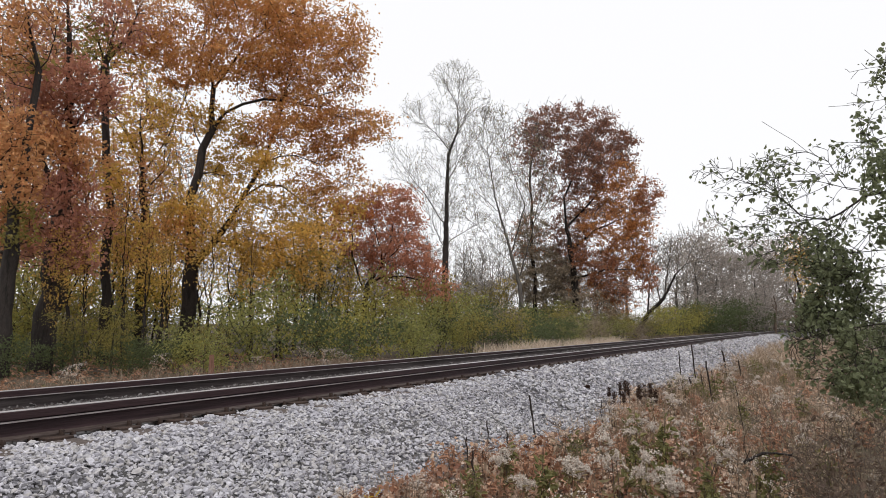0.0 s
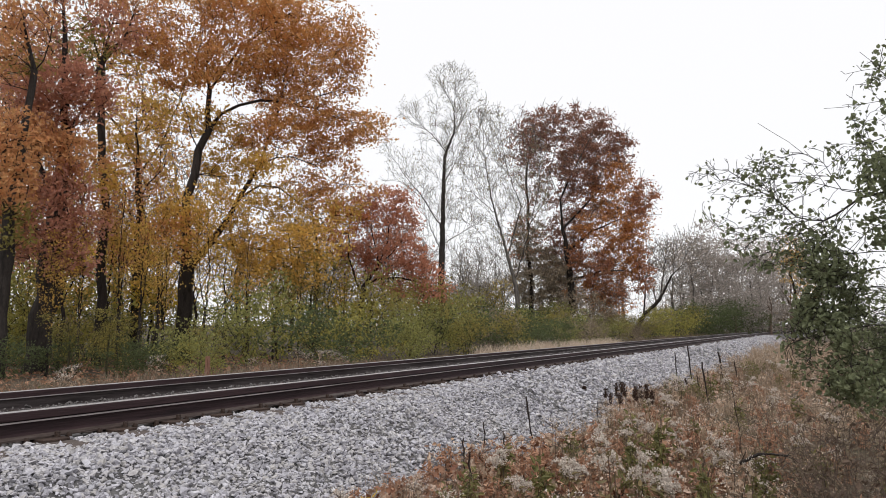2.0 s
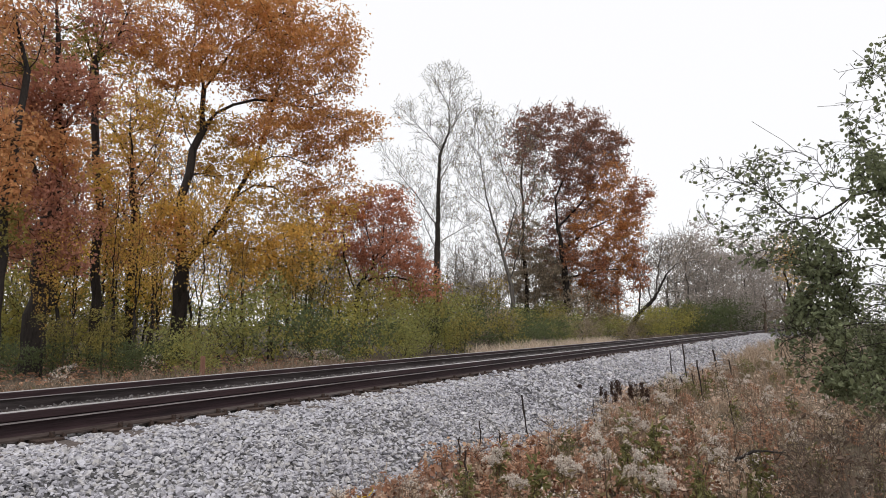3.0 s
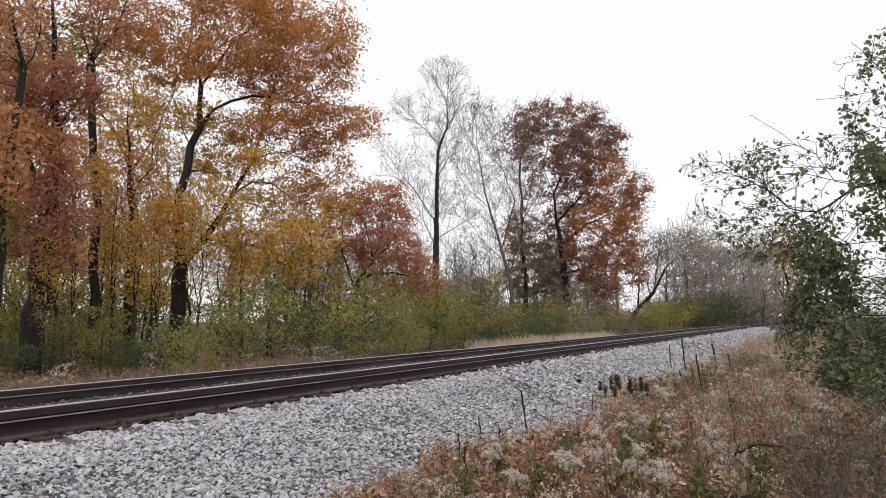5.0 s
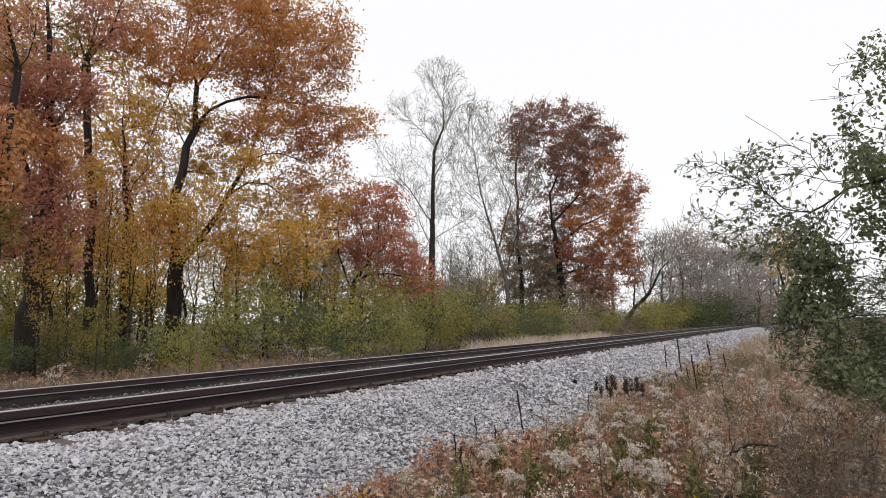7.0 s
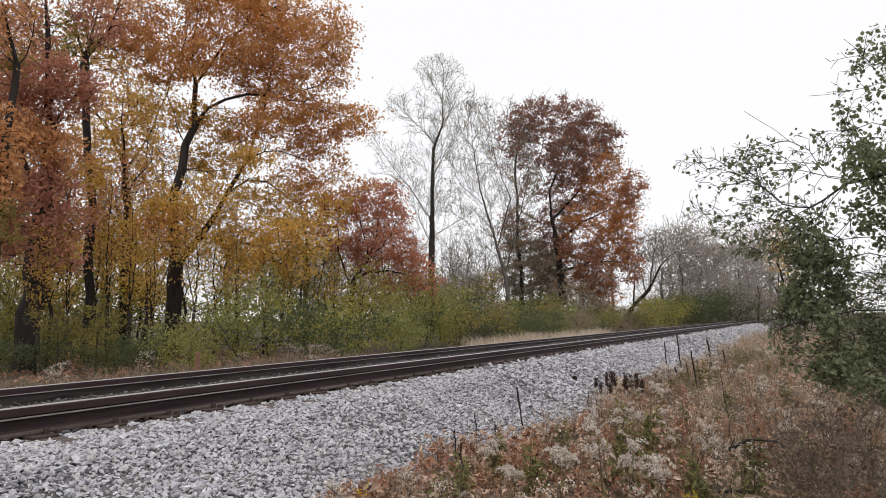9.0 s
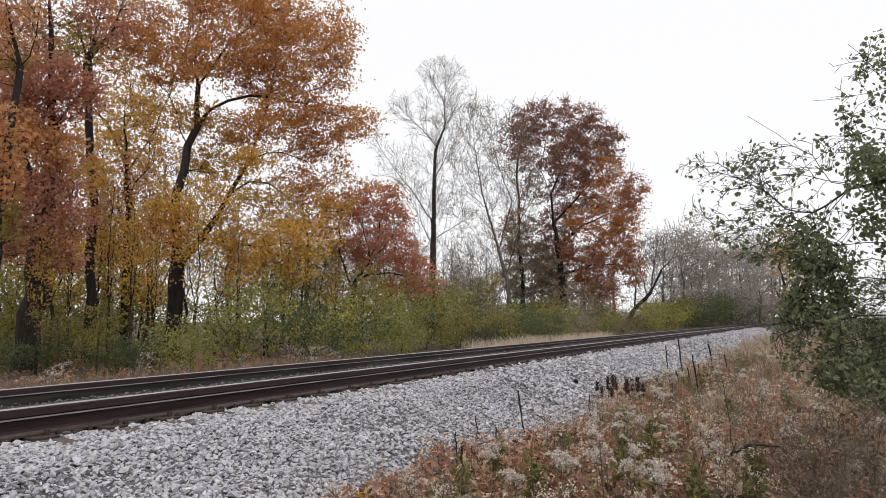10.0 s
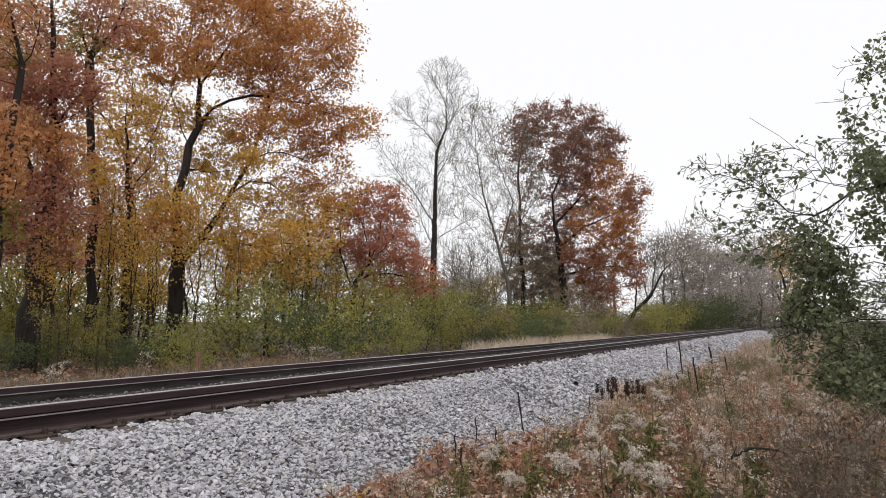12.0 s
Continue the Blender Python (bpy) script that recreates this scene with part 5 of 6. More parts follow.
def litter(name, seed, x0, x1, y0, y1, count, size, material, label, lift=0.03):
    r = np.random.default_rng(seed)
    p = np.stack([r.uniform(x0, x1, count), r.uniform(y0, y1, count)], axis=1)
    p = p[p[:, 0] > -2.92 + 0.22 * np.sin(p[:, 1] * 0.9) - np.abs(r.normal(size=count)) * 0.07]
    drift = np.sin(p[:, 0] * 2.3 + 1.2 * p[:, 1]) + np.sin(p[:, 1] * 2.9 - p[:, 0] * 1.1) + r.normal(size=len(p)) * 0.6
    p = p[drift > -0.35]
    z = np.where(p[:, 0] < -2.75, np.maximum(bed(p[:, 0]), land(p[:, 0], p[:, 1])) + 0.03, land(p[:, 0], p[:, 1]))
    at = np.concatenate([p, (z + np.abs(r.normal(size=len(p))) * lift)[:, None]], axis=1)
    v, f = leaf_quads(r, at, size, 0.62, 1.6, True)
    return tagged(new(name, mesh_of(name, v, f, material)), label, "leaves", kind="stuff")


L_RUSSETLITTER = leafy("russet_drift", [(0.34, 0.17, 0.10), (0.50, 0.29, 0.18), (0.62, 0.46, 0.34), (0.40, 0.20, 0.11), (0.70, 0.58, 0.47)], 2.5, thin=0.15, island=0.85)
litter("fallen_leaves", 41, -3.6, 0.0, 2.5, 12, 20000, 0.048, L_LITTER, "brown and pale fallen leaves on the verge", 0.05)
litter_far = np.random.default_rng(47)
pf = np.stack([litter_far.uniform(-24, -8.3, 9000), litter_far.uniform(-2, 18, 9000)], axis=1)
vf, ff = leaf_quads(litter_far, np.concatenate([pf, land(pf[:, 0], pf[:, 1])[:, None] + 0.02], axis=1), 0.11, 0.62, 1.6, True)
tagged(new("fallen_leaves", mesh_of("fallen_leaves", vf, ff, L_RUSTY)), "brown fallen leaves on the floor of the wood", "leaves", kind="stuff")
litter("fallen_leaves", 42, -3.6, 0.5, 12, 30, 7000, 0.09, L_LITTER, "brown and pale fallen leaves on the verge", 0.05)

litter("fallen_leaves", 43, -2.78, -1.4, 3.6, 10, 1800, 0.055, L_RUSSETLITTER, "russet and tan leaves drifted against the ballast", 0.06)
litter("fallen_leaves", 44, -3.0, 5, -8, 2.5, 5000, 0.09, L_LITTER, "brown and pale fallen leaves on the verge", 0.03)


def lobed_leaves(name, seed, x0, x1, y0, y1, count, size, material, label):
    """Curled oak leaves with lobed edges, drifted in patches."""
    r = np.random.default_rng(seed)
    p = np.stack([r.uniform(x0, x1, count), r.uniform(y0, y1, count)], axis=1)
    drift = np.sin(p[:, 0] * 3.1 + 0.8 * p[:, 1]) + np.sin(p[:, 1] * 1.9 - p[:, 0] * 1.7) + r.normal(size=count) * 0.8 - (p[:, 0] + 2.2) * 0.9
    p = p[(drift > -0.3) & (p[:, 0] > -2.86 + 0.22 * np.sin(p[:, 1] * 0.9))]
    n = len(p)
    z = np.where(p[:, 0] < -2.75, np.maximum(bed(p[:, 0]), land(p[:, 0], p[:, 1])) + 0.03, land(p[:, 0], p[:, 1]) + 0.015)
    at = np.concatenate([p, (z + np.abs(r.normal(size=n)) * 0.05)[:, None]], axis=1)
    nrm = unit(r.normal(size=(n, 3)) * 0.95 + np.array([0, 0, 1.0]))
    d = unit(np.cross(nrm, r.normal(size=(n, 3))))
    s = np.cross(d, nrm)
    length = (size * r.uniform(0.65, 1.3, n))[:, None]
    curl = (r.uniform(-0.1, 0.45, n))[:, None]
    rib = [at + d * length * (f - 0.5) + nrm * length * curl * (f - 0.5) ** 2 for f in (0.0, 0.3, 0.6, 1.0)]
    edge = []
    for sgn in (1, -1):
        for f, w in ((0.16, 0.16), (0.34, 0.34), (0.46, 0.15), (0.66, 0.31), (0.78, 0.12)):
            edge.append(at + d * length * (f - 0.5) + s * sgn * length * w + nrm * length * (curl * (f - 0.5) ** 2 + curl * 2.2 * w * w))
    v = np.stack(rib + edge, axis=1).reshape(-1, 3)
    tri = np.array([[0, 4, 1], [4, 5, 1], [5, 6, 1], [6, 2, 1], [6, 7, 2], [7, 8, 2], [8, 3, 2], [0, 1, 9], [9, 1, 10], [10, 1, 11], [11, 1, 2], [11, 2, 12], [12, 2, 13], [13, 2, 3]])
    f = (np.arange(n)[:, None, None] * 14 + tri[None]).reshape(-1, 3)
    return tagged(new(name, mesh_of(name, v, f, material)), label, "leaves", kind="stuff")


L_OAKLITTER = leafy("curled_oak_leaves", [(0.12, 0.05, 0.032), (0.27, 0.125, 0.07), (0.55, 0.41, 0.31), (0.18, 0.075, 0.045), (0.37, 0.19, 0.105), (0.76, 0.63, 0.52)], 3.0, thin=0.2, island=0.9)
lobed_leaves("fallen_leaves", 45, -2.95, -0.9, 3.2, 8.5, 7200, 0.078, L_OAKLITTER, "curled russet and tan oak leaves drifted against the ballast")
lobed_leaves("fallen_leaves", 46, -2.95, -0.2, 8.5, 20, 4200, 0.1, L_OAKLITTER, "curled russet and tan oak leaves drifted against the ballast")


# ---- weeds of the verge ----
def weed(name, seed, height, leaf_mat, leaf_n, leaf_size, fluff, label, stems=3, bark=M_STALK, dark_head=False, fluff_mat=L_FLUFF):
    """A dead weed: stems, drooping leaves and a seed head."""
    r = np.random.default_rng(seed)
    base = tagged(new(name), label, "weed", "weeds on the verge")
    stalk, leaf_at, fluff_at = [], [], []
    for s in range(stems):
        h = height * r.uniform(0.75, 1.1)
        foot = np.array([r.normal() * 0.03, r.normal() * 0.03, -0.03])
        bend = np.array([r.normal() * 0.12, r.normal() * 0.12, 0]) * h
        pts = np.array([foot + np.array([0, 0, h]) * f + bend * f * f for f in np.linspace(0, 1, 7)])
        rad = np.linspace(0.0042, 0.0016, 7)
        stalk.append(tubes(pts[:-1], pts[1:], rad[:-1], rad[1:], 4))
        k = leaf_n // stems
        f = r.uniform(0.15, 0.95, k)
        leaf_at.append(np.stack([np.interp(f, np.linspace(0, 1, 7), pts[:, c]) for c in range(3)], axis=1) + r.normal(size=(k, 3)) * np.array([0.035, 0.035, 0.02]))
        for b in range(6 if fluff else 0):
            a = r.uniform(0, 6.28)
            tip = pts[-1] + np.array([math.cos(a), math.sin(a), 0.2]) * height * r.uniform(0.12, 0.28) - np.array([0, 0, height * 0.16 * r.random()])
            q = pts[-2] * 0.6 + pts[-1] * 0.4
            stalk.append(tubes(q[None], tip[None], np.array([0.0016]), np.array([0.001]), 3))
            m = fluff // 6
            w = r.uniform(0, 1, (m, 1))
            arch = np.array([[0, 0, 0.05]]) * (w * (1 - w) * 4)
            fluff_at.append(q * (1 - w) + tip * w + arch + r.normal(size=(m, 3)) * 0.0085 * (1.25 - 0.7 * w))
    tagged(part_mesh("stem", mesh_of("stem", *join(stalk), bark), base), kind="stuff")
    if leaf_n:
        v, f = leaf_quads(r, np.concatenate(leaf_at), leaf_size, 0.38, 0.2, True)
        tagged(part_mesh("foliage", mesh_of("foliage", v, f, leaf_mat), base), kind="stuff")
    if fluff:
        v, f = leaf_quads(r, np.concatenate(fluff_at), 0.015, 0.55, 0.2)
        tagged(part_mesh("seed_head", mesh_of("seed_head", v, f, fluff_mat), base), kind="stuff")
    return base


L_WEEDGREEN = leafy("dull_green_weed_leaves", [(0.09, 0.09, 0.035), (0.17, 0.165, 0.06), (0.24, 0.21, 0.085), (0.12, 0.115, 0.05)], 4.0, thin=0.3, island=0.7)
L_SEED = leafy("dark_seed_heads", [(0.025, 0.014, 0.011), (0.06, 0.032, 0.022), (0.04, 0.022, 0.016)], 9.0, thin=0.05, island=0.7, rough=0.9)
WEEDS = [weed("goldenrod", 51, 0.55, L_WEED, 44, 0.06, 420, "dead goldenrod with fluffy pale seed heads"),
         weed("goldenrod", 52, 0.42, L_WEED, 60, 0.06, 480, "dead goldenrod with fluffy pale seed heads and olive leaves"),
         weed("russet_weed", 53, 0.45, L_RUSTY, 110, 0.075, 0, "dead weed with russet brown leaves", 5),
         weed("olive_weed", 54, 0.55, L_WEEDGREEN, 170, 0.06, 0, "olive green weed going to seed", 4),
         weed("tan_weed", 55, 0.6, L_DRY, 60, 0.065, 48, "dry tan weed with narrow curled leaves", 5)]
WEEDS.append(weed("yellow_weed", 56, 0.3, L_BRIGHT, 45, 0.06, 0, "small weed with bright yellow leaves", 4))
rng = np.random.default_rng(61)


def put(ob, x, y, scale, tilt=6):
    z = float(np.maximum(land(x, y), bed(x) if -4.0 < x < -2.75 else -9))
    m = pose(x, y, z, rng.normal() * tilt, rng.normal() * tilt, rng.uniform(0, 360))
    if ob in placed:
        return scaled_copy(ob, m, scale)
    placed.add(ob)
    ob.matrix_basis, ob.scale = m, (scale, scale, scale)
    return ob


for i in range(270):
    y = 3.2 + 20 * rng.random() ** 1.6
    x = rng.uniform(-2.6, 0.6)
    if rng.random() < 0.35:
        x = -1.9 - 0.78 * rng.random()
    k = int(rng.choice(5, p=[0.07, 0.06, 0.34, 0.29, 0.24])) if x > -2.4 else int(rng.choice([0, 2, 4], p=[0.06, 0.64, 0.3]))
    put(WEEDS[k], x, y, rng.uniform(0.55, 1.05) * (0.6 if x < -2.5 else 1.0) * (0.7 if y < 5 and x < -1.9 else 1.0))


for k, bearing, distance, scale in [
    (5, 9.38, 5.2, 1.0), (5, 9.67, 5.35, 0.8), (5, 34.76, 4.9, 0.6), (5, 15.71, 5.0, 0.5),
    (0, 15.92, 5.2, 1.15), (1, 19.46, 5.1, 1.1), (1, 11.65, 5.1, 1.1),
    (0, 13.77, 5.3, 1.0), (1, 23.98, 5.6, 0.9), (0, 14.62, 7.6, 0.75),
    (1, 12.92, 8.2, 0.75), (0, 16.8, 7.6, 0.7), (3, 19.01, 6.6, 0.75),
    (3, 12.07, 6.4, 1.2), (3, 14.62, 6.0, 1.0), (3, 9.59, 5.6, 0.9), (3, 8.37, 5.2, 0.8),
    (0, 10.82, 7.6, 0.8), (1, 23.06, 5.0, 0.8), (0, 13.77, 9.0, 0.6), (0, 15.71, 9.0, 0.6),
    (2, 30.4, 5.7, 0.6), (2, 28.56, 6.2, 0.7), (2, 26.27, 6.4, 0.7), (2, 33.16, 5.3, 0.5),
    (2, 35.9, 5.0, 0.5), (2, 23.98, 7, 0.7), (2, 21.25, 6.4, 0.8)]:
    x, y, z = spot(bearing, distance)
    put(WEEDS[k], x, y, scale, 4)
for i in range(46):
    put(WEEDS[int(rng.choice([0, 4, 2, 3], p=[0.0, 0.6, 0.3, 0.1]))], rng.uniform(-11.2, -8.9), rng.uniform(2, 14), rng.uniform(0.6, 1.0))


def stalk(name, bearing, distance, height, radius, lean, label, knob=0.0, material=M_DARKSTALK):
    """A dead upright stalk with a rough spike at the top."""
    r = np.random.default_rng(int(bearing * 100) + 7)
    base = tagged(new(name), label, "stalk", "dead stalks on the verge")
    x, y, z = spot(bearing, distance)
    if -4.0 < x < -2.75:
        z = max(z, float(bed(x)))
    base.matrix_basis = pose(x, y, z, 0, 0, 90 - 90 + bearing)
    f = np.linspace(0, 1, 9)
    pts = np.stack([lean * height * f + r.normal(size=9) * 0.006, r.normal(size=9) * 0.006, height * f - 0.04 * (f == 0)], axis=1)
    rad = radius * (1 - 0.35 * f) * (1 + (knob * (f > 0.62)))
    part_mesh("stem", mesh_of("stem", *pipe(pts, rad, 7), material, True), base)
    if knob:
        n = 140
        g = r.uniform(0.6, 1.0, n)
        a = r.uniform(0, 6.28, n)
        at = np.stack([np.interp(g, f, pts[:, c]) for c in range(3)], axis=1) + np.stack([np.cos(a), np.sin(a), 0 * a], axis=1) * radius * 0.8
        v, q = leaf_quads(r, at, radius * 1.3, 0.6, 0.3)
        part_mesh("seed_spike", mesh_of("seed_spike", v, q, L_SEED), base)
    return base


for bearing, distance, height, radius, lean, knob in [
    (21.87, 7.8, 0.52, 0.0094, -0.133, 0.5), (26.75, 5.7, 0.35, 0.0086, -0.053, 0.2), (27.25, 6.2, 0.35, 0.0062, -0.057, 0.3), (25.71, 7.0, 0.3, 0.0062, -0.038, 0.3),
    (24.08, 6.8, 0.33, 0.007, -0.033, 0.4), (10.68, 15, 0.76, 0.0109, -0.064, 0.3), (9.62, 14, 0.95, 0.0133, -0.071, 0.4), (8.5, 12.5, 0.76, 0.0125, -0.133, 0.4),
    (7.28, 16, 0.81, 0.0172, -0.16, 0.5), (6.46, 17, 0.57, 0.0117, -0.072, 0.4), (9.99, 15, 0.26, 0.0156, -0.14, 0.3), (9.06, 13, 0.49, 0.0094, -0.107, 0.3),
    (8.34, 15, 0.46, 0.0094, -0.105, 0.3), (16.58, 8, 0.54, 0.0055, -0.06, 0), (6.23, 8, 0.81, 0.0047, -0.12, 0)]:
    stalk("dead_stalk", bearing, distance, height, radius, lean, "dark dead weed stalk standing on the verge", knob)


def dock(bearing, distance, height, seed):
    r = np.random.default_rng(seed)
    base = tagged(new("dock_plant"), "dead dock with dark brown seed heads", "weed", "dock plants by the ballast")
    x, y, z = spot(bearing, distance)
    if -4.0 < x < -2.75:
        z = max(z, float(bed(x)))
    base.location = (x, y, z)
    pts = np.stack([r.normal() * 0.025 * np.linspace(0, 1, 5) ** 2, r.normal() * 0.025 * np.linspace(0, 1, 5) ** 2, np.linspace(-0.03, height, 5)], axis=1)
    part_mesh("stem", mesh_of("stem", *pipe(pts, np.linspace(0.006, 0.004, 5), 5), M_STALK, True), base)
    n = 280
    g = r.uniform(0.55, 1.0, n)
    at = np.stack([np.interp(g, np.linspace(0, 1, 5), pts[:, c]) for c in range(3)], axis=1) + r.normal(size=(n, 3)) * np.array([0.017, 0.017, 0.012])
    part_mesh("seed_head", mesh_of("seed_head", *leaf_quads(r, at, 0.02, 0.7, 0.2), L_SEED), base, "dark brown seed head")
    return base


for i, (bearing, distance, height) in enumerate([
    (17.75, 11.5, 0.08), (16.14, 11, 0.29), (15.28, 11, 0.39), (14.85, 11.4, 0.38),
    (14.59, 11, 0.41), (14.04, 11.2, 0.38), (13.74, 11, 0.36), (13.49, 11.3, 0.4),
    (13.15, 11.5, 0.41), (12.9, 11, 0.42), (12.65, 11.2, 0.35), (15.84, 10.5, 0.29),
    (15.11, 10.6, 0.28)]):
    dock(bearing, distance, height, 300 + i)

# a bent fallen branch among the weeds, and a short post beyond the track
plant("fallen_branch", 71, (*spot(4.0, 6.3)[:2], spot(4.0, 6.3)[2] + 0.06), 4.0, [[(-0.28, 0, 0.36), (-0.14, 0.02, 0.44), (0.06, 0, 0.45), (0.22, -0.02, 0.36), (0.32, 0, 0.14), (0.36, 0, -0.02)]],
      [(0.0, 0, 0.44, 0.25, 0.1, 0.06, 5, 0, 0)], "bent dead branch lying in the weeds", "branch", M_BARK, 0.1, 0.003, 0.017)
plant("fallen_branch", 72, spot(4.4, 5.7), 4.4, [[(-0.3, 0, 0.2), (-0.12, 0.03, 0.21), (0.1, 0, 0.17), (0.3, -0.04, 0.13), (0.52, 0, 0.09), (0.7, 0, -0.02)]],
      [(0.1, 0, 0.2, 0.3, 0.1, 0.06, 5, 0, 0)], "thin dead branch lying in the weeds", "branch", M_BARK, 0.1, 0.003, 0.013)


def post(bearing, distance, height):
    bm = bmesh.new()
    bmesh.ops.create_cube(bm, size=1.0, matrix=Matrix.LocRotScale((0, 0, height / 2 - 0.1), None, (0.075, 0.075, height + 0.2)))
    bmesh.ops.bevel(bm, geom=list(bm.edges), offset=0.012, segments=2, affect="EDGES")
    me = bpy.data.meshes.new("wooden_post")
    bm.to_mesh(me)
    bm.free()
    me.materials.append(M_POST)
    ob = tagged(new("wooden_post", me), "short reddish wooden post beyond the track", "post")
    ob.location = spot(bearing, distance)
    return ob


post(47.41, 14.2, 0.5)

# ---- the leafy bush beside the standpoint ----
bush = branching("leafy_bush", 81, (*spot(-5.15, 4.90)[:2], 0.05), -5.15, [
    [(-0.04, 0.00, 0.98), (-0.02, 0.00, 1.50), (-0.01, 0.00, 1.86), (-0.02, 0.00, 2.10), (0.03, 0.00, 2.36), (0.07, 0.00, 2.70), (0.07, 0.00, 2.98), (0.09, 0.00, 3.18)],
    [(0.01, 0.00, 2.26), (-0.05, 0.00, 2.31), (-0.25, 0.00, 2.27), (-0.46, 0.00, 2.14), (-0.61, 0.00, 2.18), (-0.73, 0.00, 2.31), (-0.88, 0.00, 2.42), (-1.00, 0.00, 2.53), (-1.18, 0.00, 2.57)],
    [(-0.17, 0.00, 2.29), (-0.38, 0.07, 2.35), (-0.51, 0.14, 2.42), (-0.71, 0.21, 2.45), (-0.87, 0.28, 2.37)],
    [(-0.20, -0.00, 2.28), (-0.35, -0.04, 2.32), (-0.44, -0.07, 2.49), (-0.54, -0.11, 2.56), (-0.62, -0.14, 2.65), (-0.78, -0.18, 2.78)],
    [(0.07, 0.00, 2.84), (-0.02, 0.04, 2.88), (-0.22, 0.07, 2.87), (-0.43, 0.11, 2.89)],
    [(0.07, -0.00, 2.80), (-0.02, -0.07, 2.86), (-0.11, -0.14, 3.01), (-0.20, -0.21, 3.11)],
    [(-0.46, 0.00, 2.14), (-0.64, 0.00, 2.08), (-0.85, 0.00, 2.06), (-1.05, 0.00, 2.12)],
    [(-0.26, 0.00, 2.27), (-0.42, 0.07, 2.10), (-0.62, 0.14, 1.94), (-0.82, 0.21, 1.88)],
    [(-0.01, -0.00, 1.93), (-0.19, -0.04, 1.94), (-0.40, -0.07, 1.92), (-0.59, -0.11, 1.83)],
    [(-0.02, 0.00, 1.70), (-0.20, 0.04, 1.74), (-0.44, 0.07, 1.71), (-0.64, 0.11, 1.58)],
    [(-0.03, -0.00, 1.50), (-0.24, -0.07, 1.50), (-0.46, -0.14, 1.47), (-0.63, -0.21, 1.40)],
    [(-0.03, 0.00, 1.34), (-0.23, 0.00, 1.30), (-0.44, 0.00, 1.23), (-0.56, 0.00, 1.26)],
    [(-0.04, 0.00, 1.21), (-0.21, 0.07, 1.14), (-0.36, 0.14, 1.06)],
    [(-0.01, -0.00, 1.80), (-0.16, -0.04, 1.84), (-0.34, -0.07, 1.80), (-0.51, -0.11, 1.68)],
    [(-0.02, 0.00, 1.60), (-0.18, 0.04, 1.60), (-0.33, 0.07, 1.55), (-0.52, 0.11, 1.51)],
    [(-0.03, -0.00, 1.40), (-0.18, -0.07, 1.38), (-0.34, -0.14, 1.33)],
    [(0.03, 0.00, 2.16), (-0.10, 0.00, 2.14), (-0.24, 0.00, 2.05), (-0.34, 0.00, 1.95)],
    [(-0.04, 0.00, 1.11), (-0.16, 0.07, 1.07), (-0.30, 0.14, 1.03)],
    [(0.05, -0.00, 2.57), (-0.09, -0.04, 2.62), (-0.24, -0.07, 2.58), (-0.33, -0.11, 2.52)],
    [(0.04, 0.00, 2.43), (-0.12, 0.04, 2.49), (-0.23, 0.07, 2.66), (-0.29, 0.11, 2.76)],
], [
    (-0.44, 0.0, 2.32, 0.55, 0.20, 0.29, 0.40),
    (-0.76, 0.0, 2.35, 0.42, 0.20, 0.28, 0.25),
    (-1.08, 0.0, 2.47, 0.21, 0.12, 0.16, 0.12),
    (-0.05, 0.0, 2.76, 0.22, 0.25, 0.45, 1.00),
    (-0.05, 0.0, 2.27, 0.25, 0.45, 0.38, 3.20),
    (-0.21, 0.0, 2.97, 0.18, 0.20, 0.14, 0.10),
    (-0.75, 0.0, 2.02, 0.31, 0.25, 0.17, 0.50),
    (-0.34, 0.0, 1.95, 0.32, 0.40, 0.21, 1.30),
    (-0.33, 0.0, 1.55, 0.30, 0.50, 0.24, 1.70),
    (-0.24, 0.0, 1.27, 0.28, 0.50, 0.25, 2.20),
    (-0.52, 0.0, 1.38, 0.20, 0.30, 0.23, 0.50),
    (-0.11, 0.0, 1.77, 0.21, 0.50, 0.54, 3.60),
], "leafy green bush with arching dark twigs", "bush", M_BARK, M_BARK, 0.024, (0.065, 0.055, 0.042), (0.42, 0.22, 0.11), 0.0016, (L_BUSH, 1.0, 0.032), "", 0.15, 0.35, (0.72, True))
for bearing, distance, turn, scale in [(-6.0, 6.6, 20, 0.75), (-8.5, 5.6, -40, 0.7)]:
    scaled_copy(bush, pose(*spot(bearing, distance)[:2], 0.02, 0, 0, turn), scale)

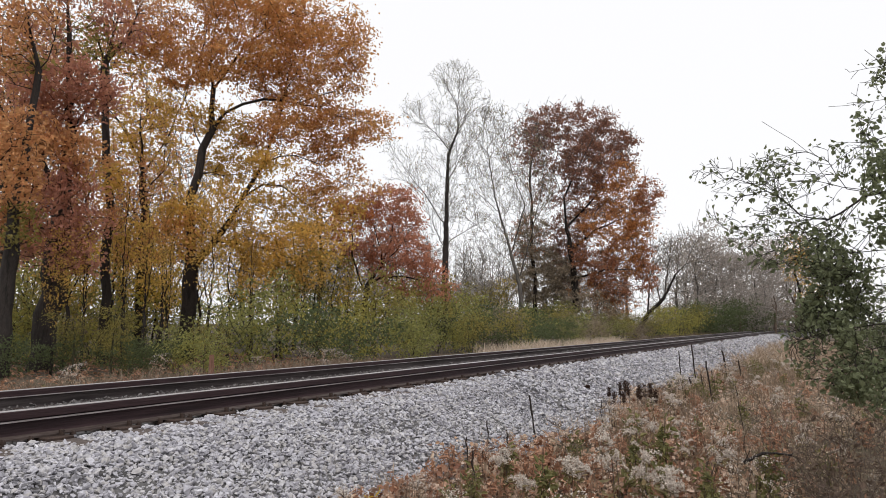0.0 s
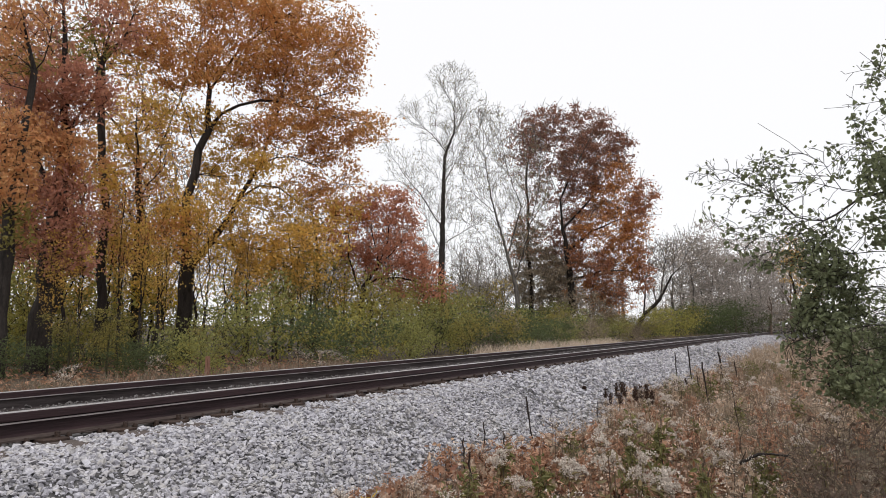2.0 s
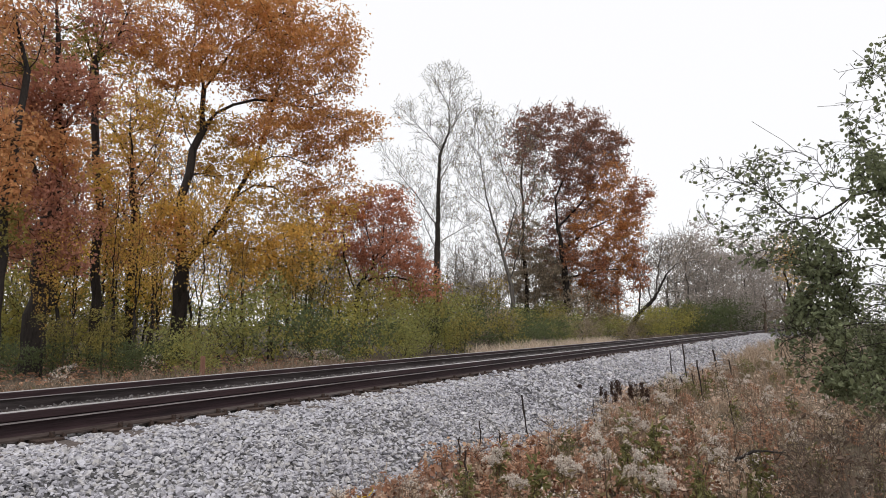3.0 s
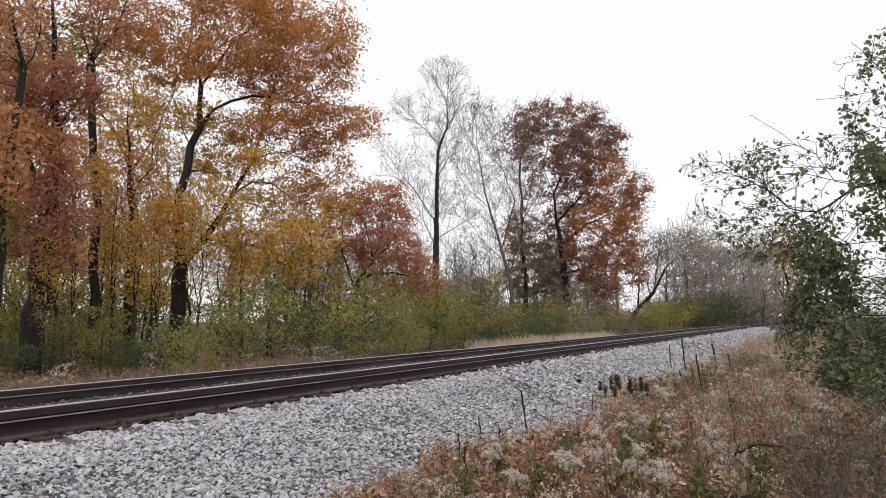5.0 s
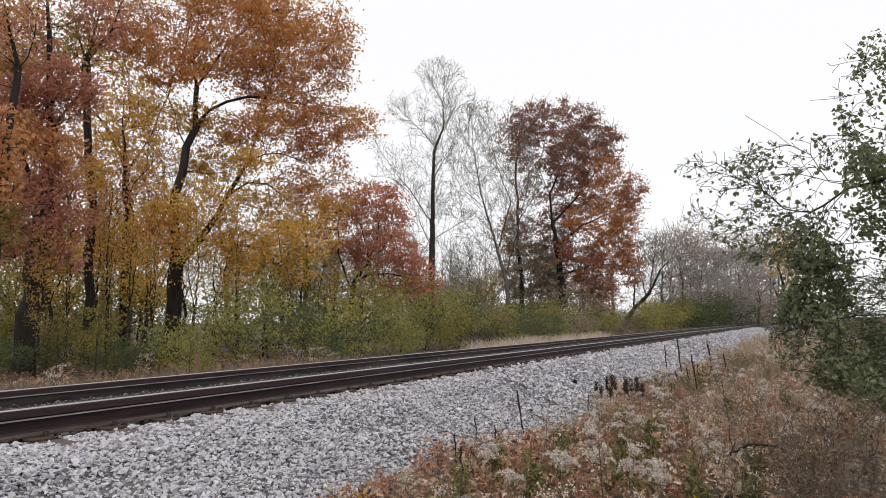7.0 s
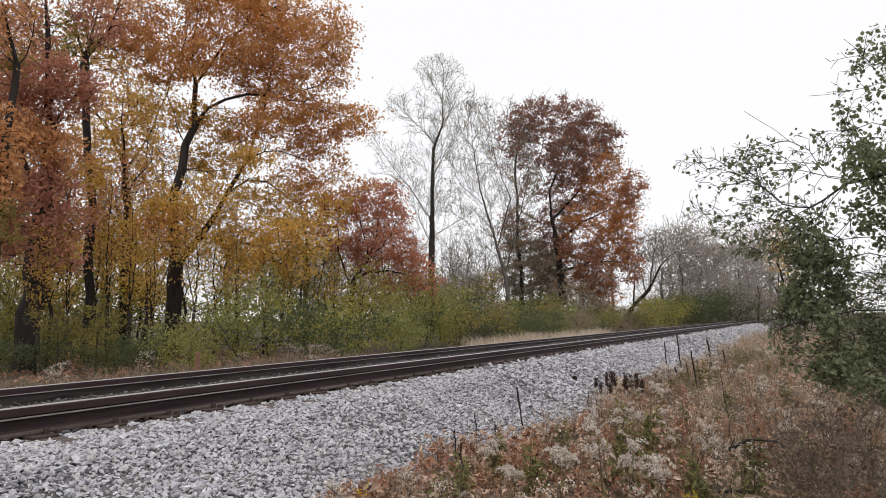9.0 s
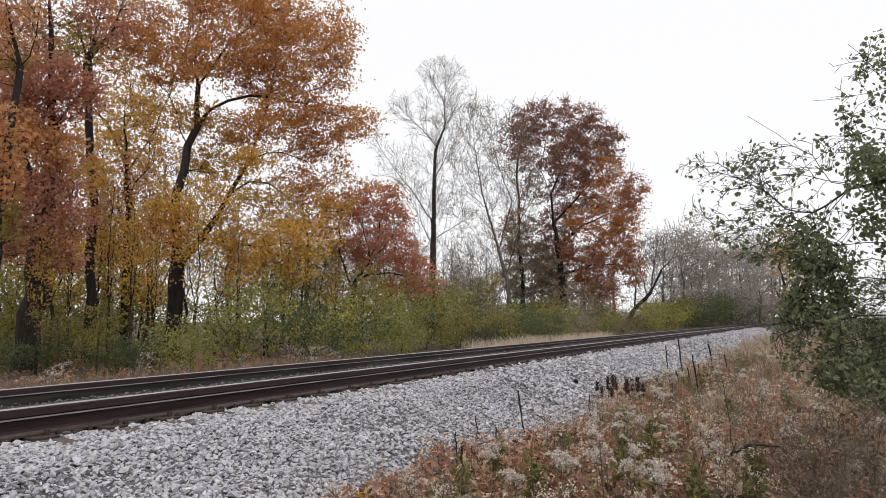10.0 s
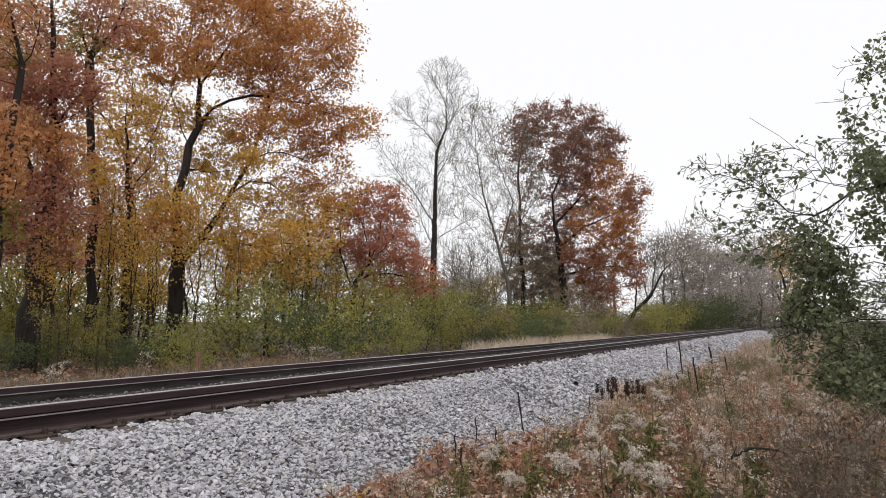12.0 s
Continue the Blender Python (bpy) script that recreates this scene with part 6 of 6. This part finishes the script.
# Dry leaves coloured dark: the bush's shade is painted into them.
L_SHADED = leafy("shaded_dry_leaves", [(0.08, 0.055, 0.042), (0.16, 0.11, 0.08), (0.12, 0.085, 0.06)], 3.0, thin=0.2, island=0.7)
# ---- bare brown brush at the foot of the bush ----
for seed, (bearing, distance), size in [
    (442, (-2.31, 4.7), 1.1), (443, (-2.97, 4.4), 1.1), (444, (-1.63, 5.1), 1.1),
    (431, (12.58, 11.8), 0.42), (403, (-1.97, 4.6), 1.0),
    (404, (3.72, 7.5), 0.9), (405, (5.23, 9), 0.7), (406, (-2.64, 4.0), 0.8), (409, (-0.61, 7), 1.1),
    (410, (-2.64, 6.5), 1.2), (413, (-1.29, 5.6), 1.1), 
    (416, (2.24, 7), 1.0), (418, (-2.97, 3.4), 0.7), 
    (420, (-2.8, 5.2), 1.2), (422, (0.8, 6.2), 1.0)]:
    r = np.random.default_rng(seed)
    # Brush nearer than 5.3 m gets the leaves with shade in their colour.
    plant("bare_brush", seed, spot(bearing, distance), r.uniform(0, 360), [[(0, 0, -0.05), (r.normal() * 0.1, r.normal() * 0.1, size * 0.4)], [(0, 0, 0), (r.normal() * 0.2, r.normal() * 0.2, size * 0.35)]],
          [(0, 0, size * 0.5, size * 0.55, size * 0.55, size * 0.42, 85, 0, 0.8)], "tangle of bare brown twigs with a few dry leaves", "brush", M_BARK_BROWN, 0.1, 0.0018, 0.008, 0.034, 2, 0.07, (L_SHADED if distance < 5.3 else L_TAN,), "brush under the bush", True, 1)

# ---- loose stones of the shoulder nearest the verge, each by itself ----
stone_meshes = [mesh_of("stone", v, f, M_PIECE) for v, f in SHAPES]
bed_object = bpy.data.objects["ballast_bed"]
rng = np.random.default_rng(91)
tilts = turns(rng, 300)
for i in range(300):
    x, y = rng.uniform(-4.3, -3.0), rng.uniform(1.9, 5.2)
    s = 0.023 * rng.lognormal(0, 0.22)
    m = Matrix(tilts[i].tolist()).to_4x4()
    m.translation = (x, y, float(max(bed(x), land(x, y))) + s * 0.75)
    ob = part_mesh("stone", stone_meshes[i % len(SHAPES)], bed_object)
    ob.matrix_basis = m @ Matrix.Diagonal((s, s, s, 1))



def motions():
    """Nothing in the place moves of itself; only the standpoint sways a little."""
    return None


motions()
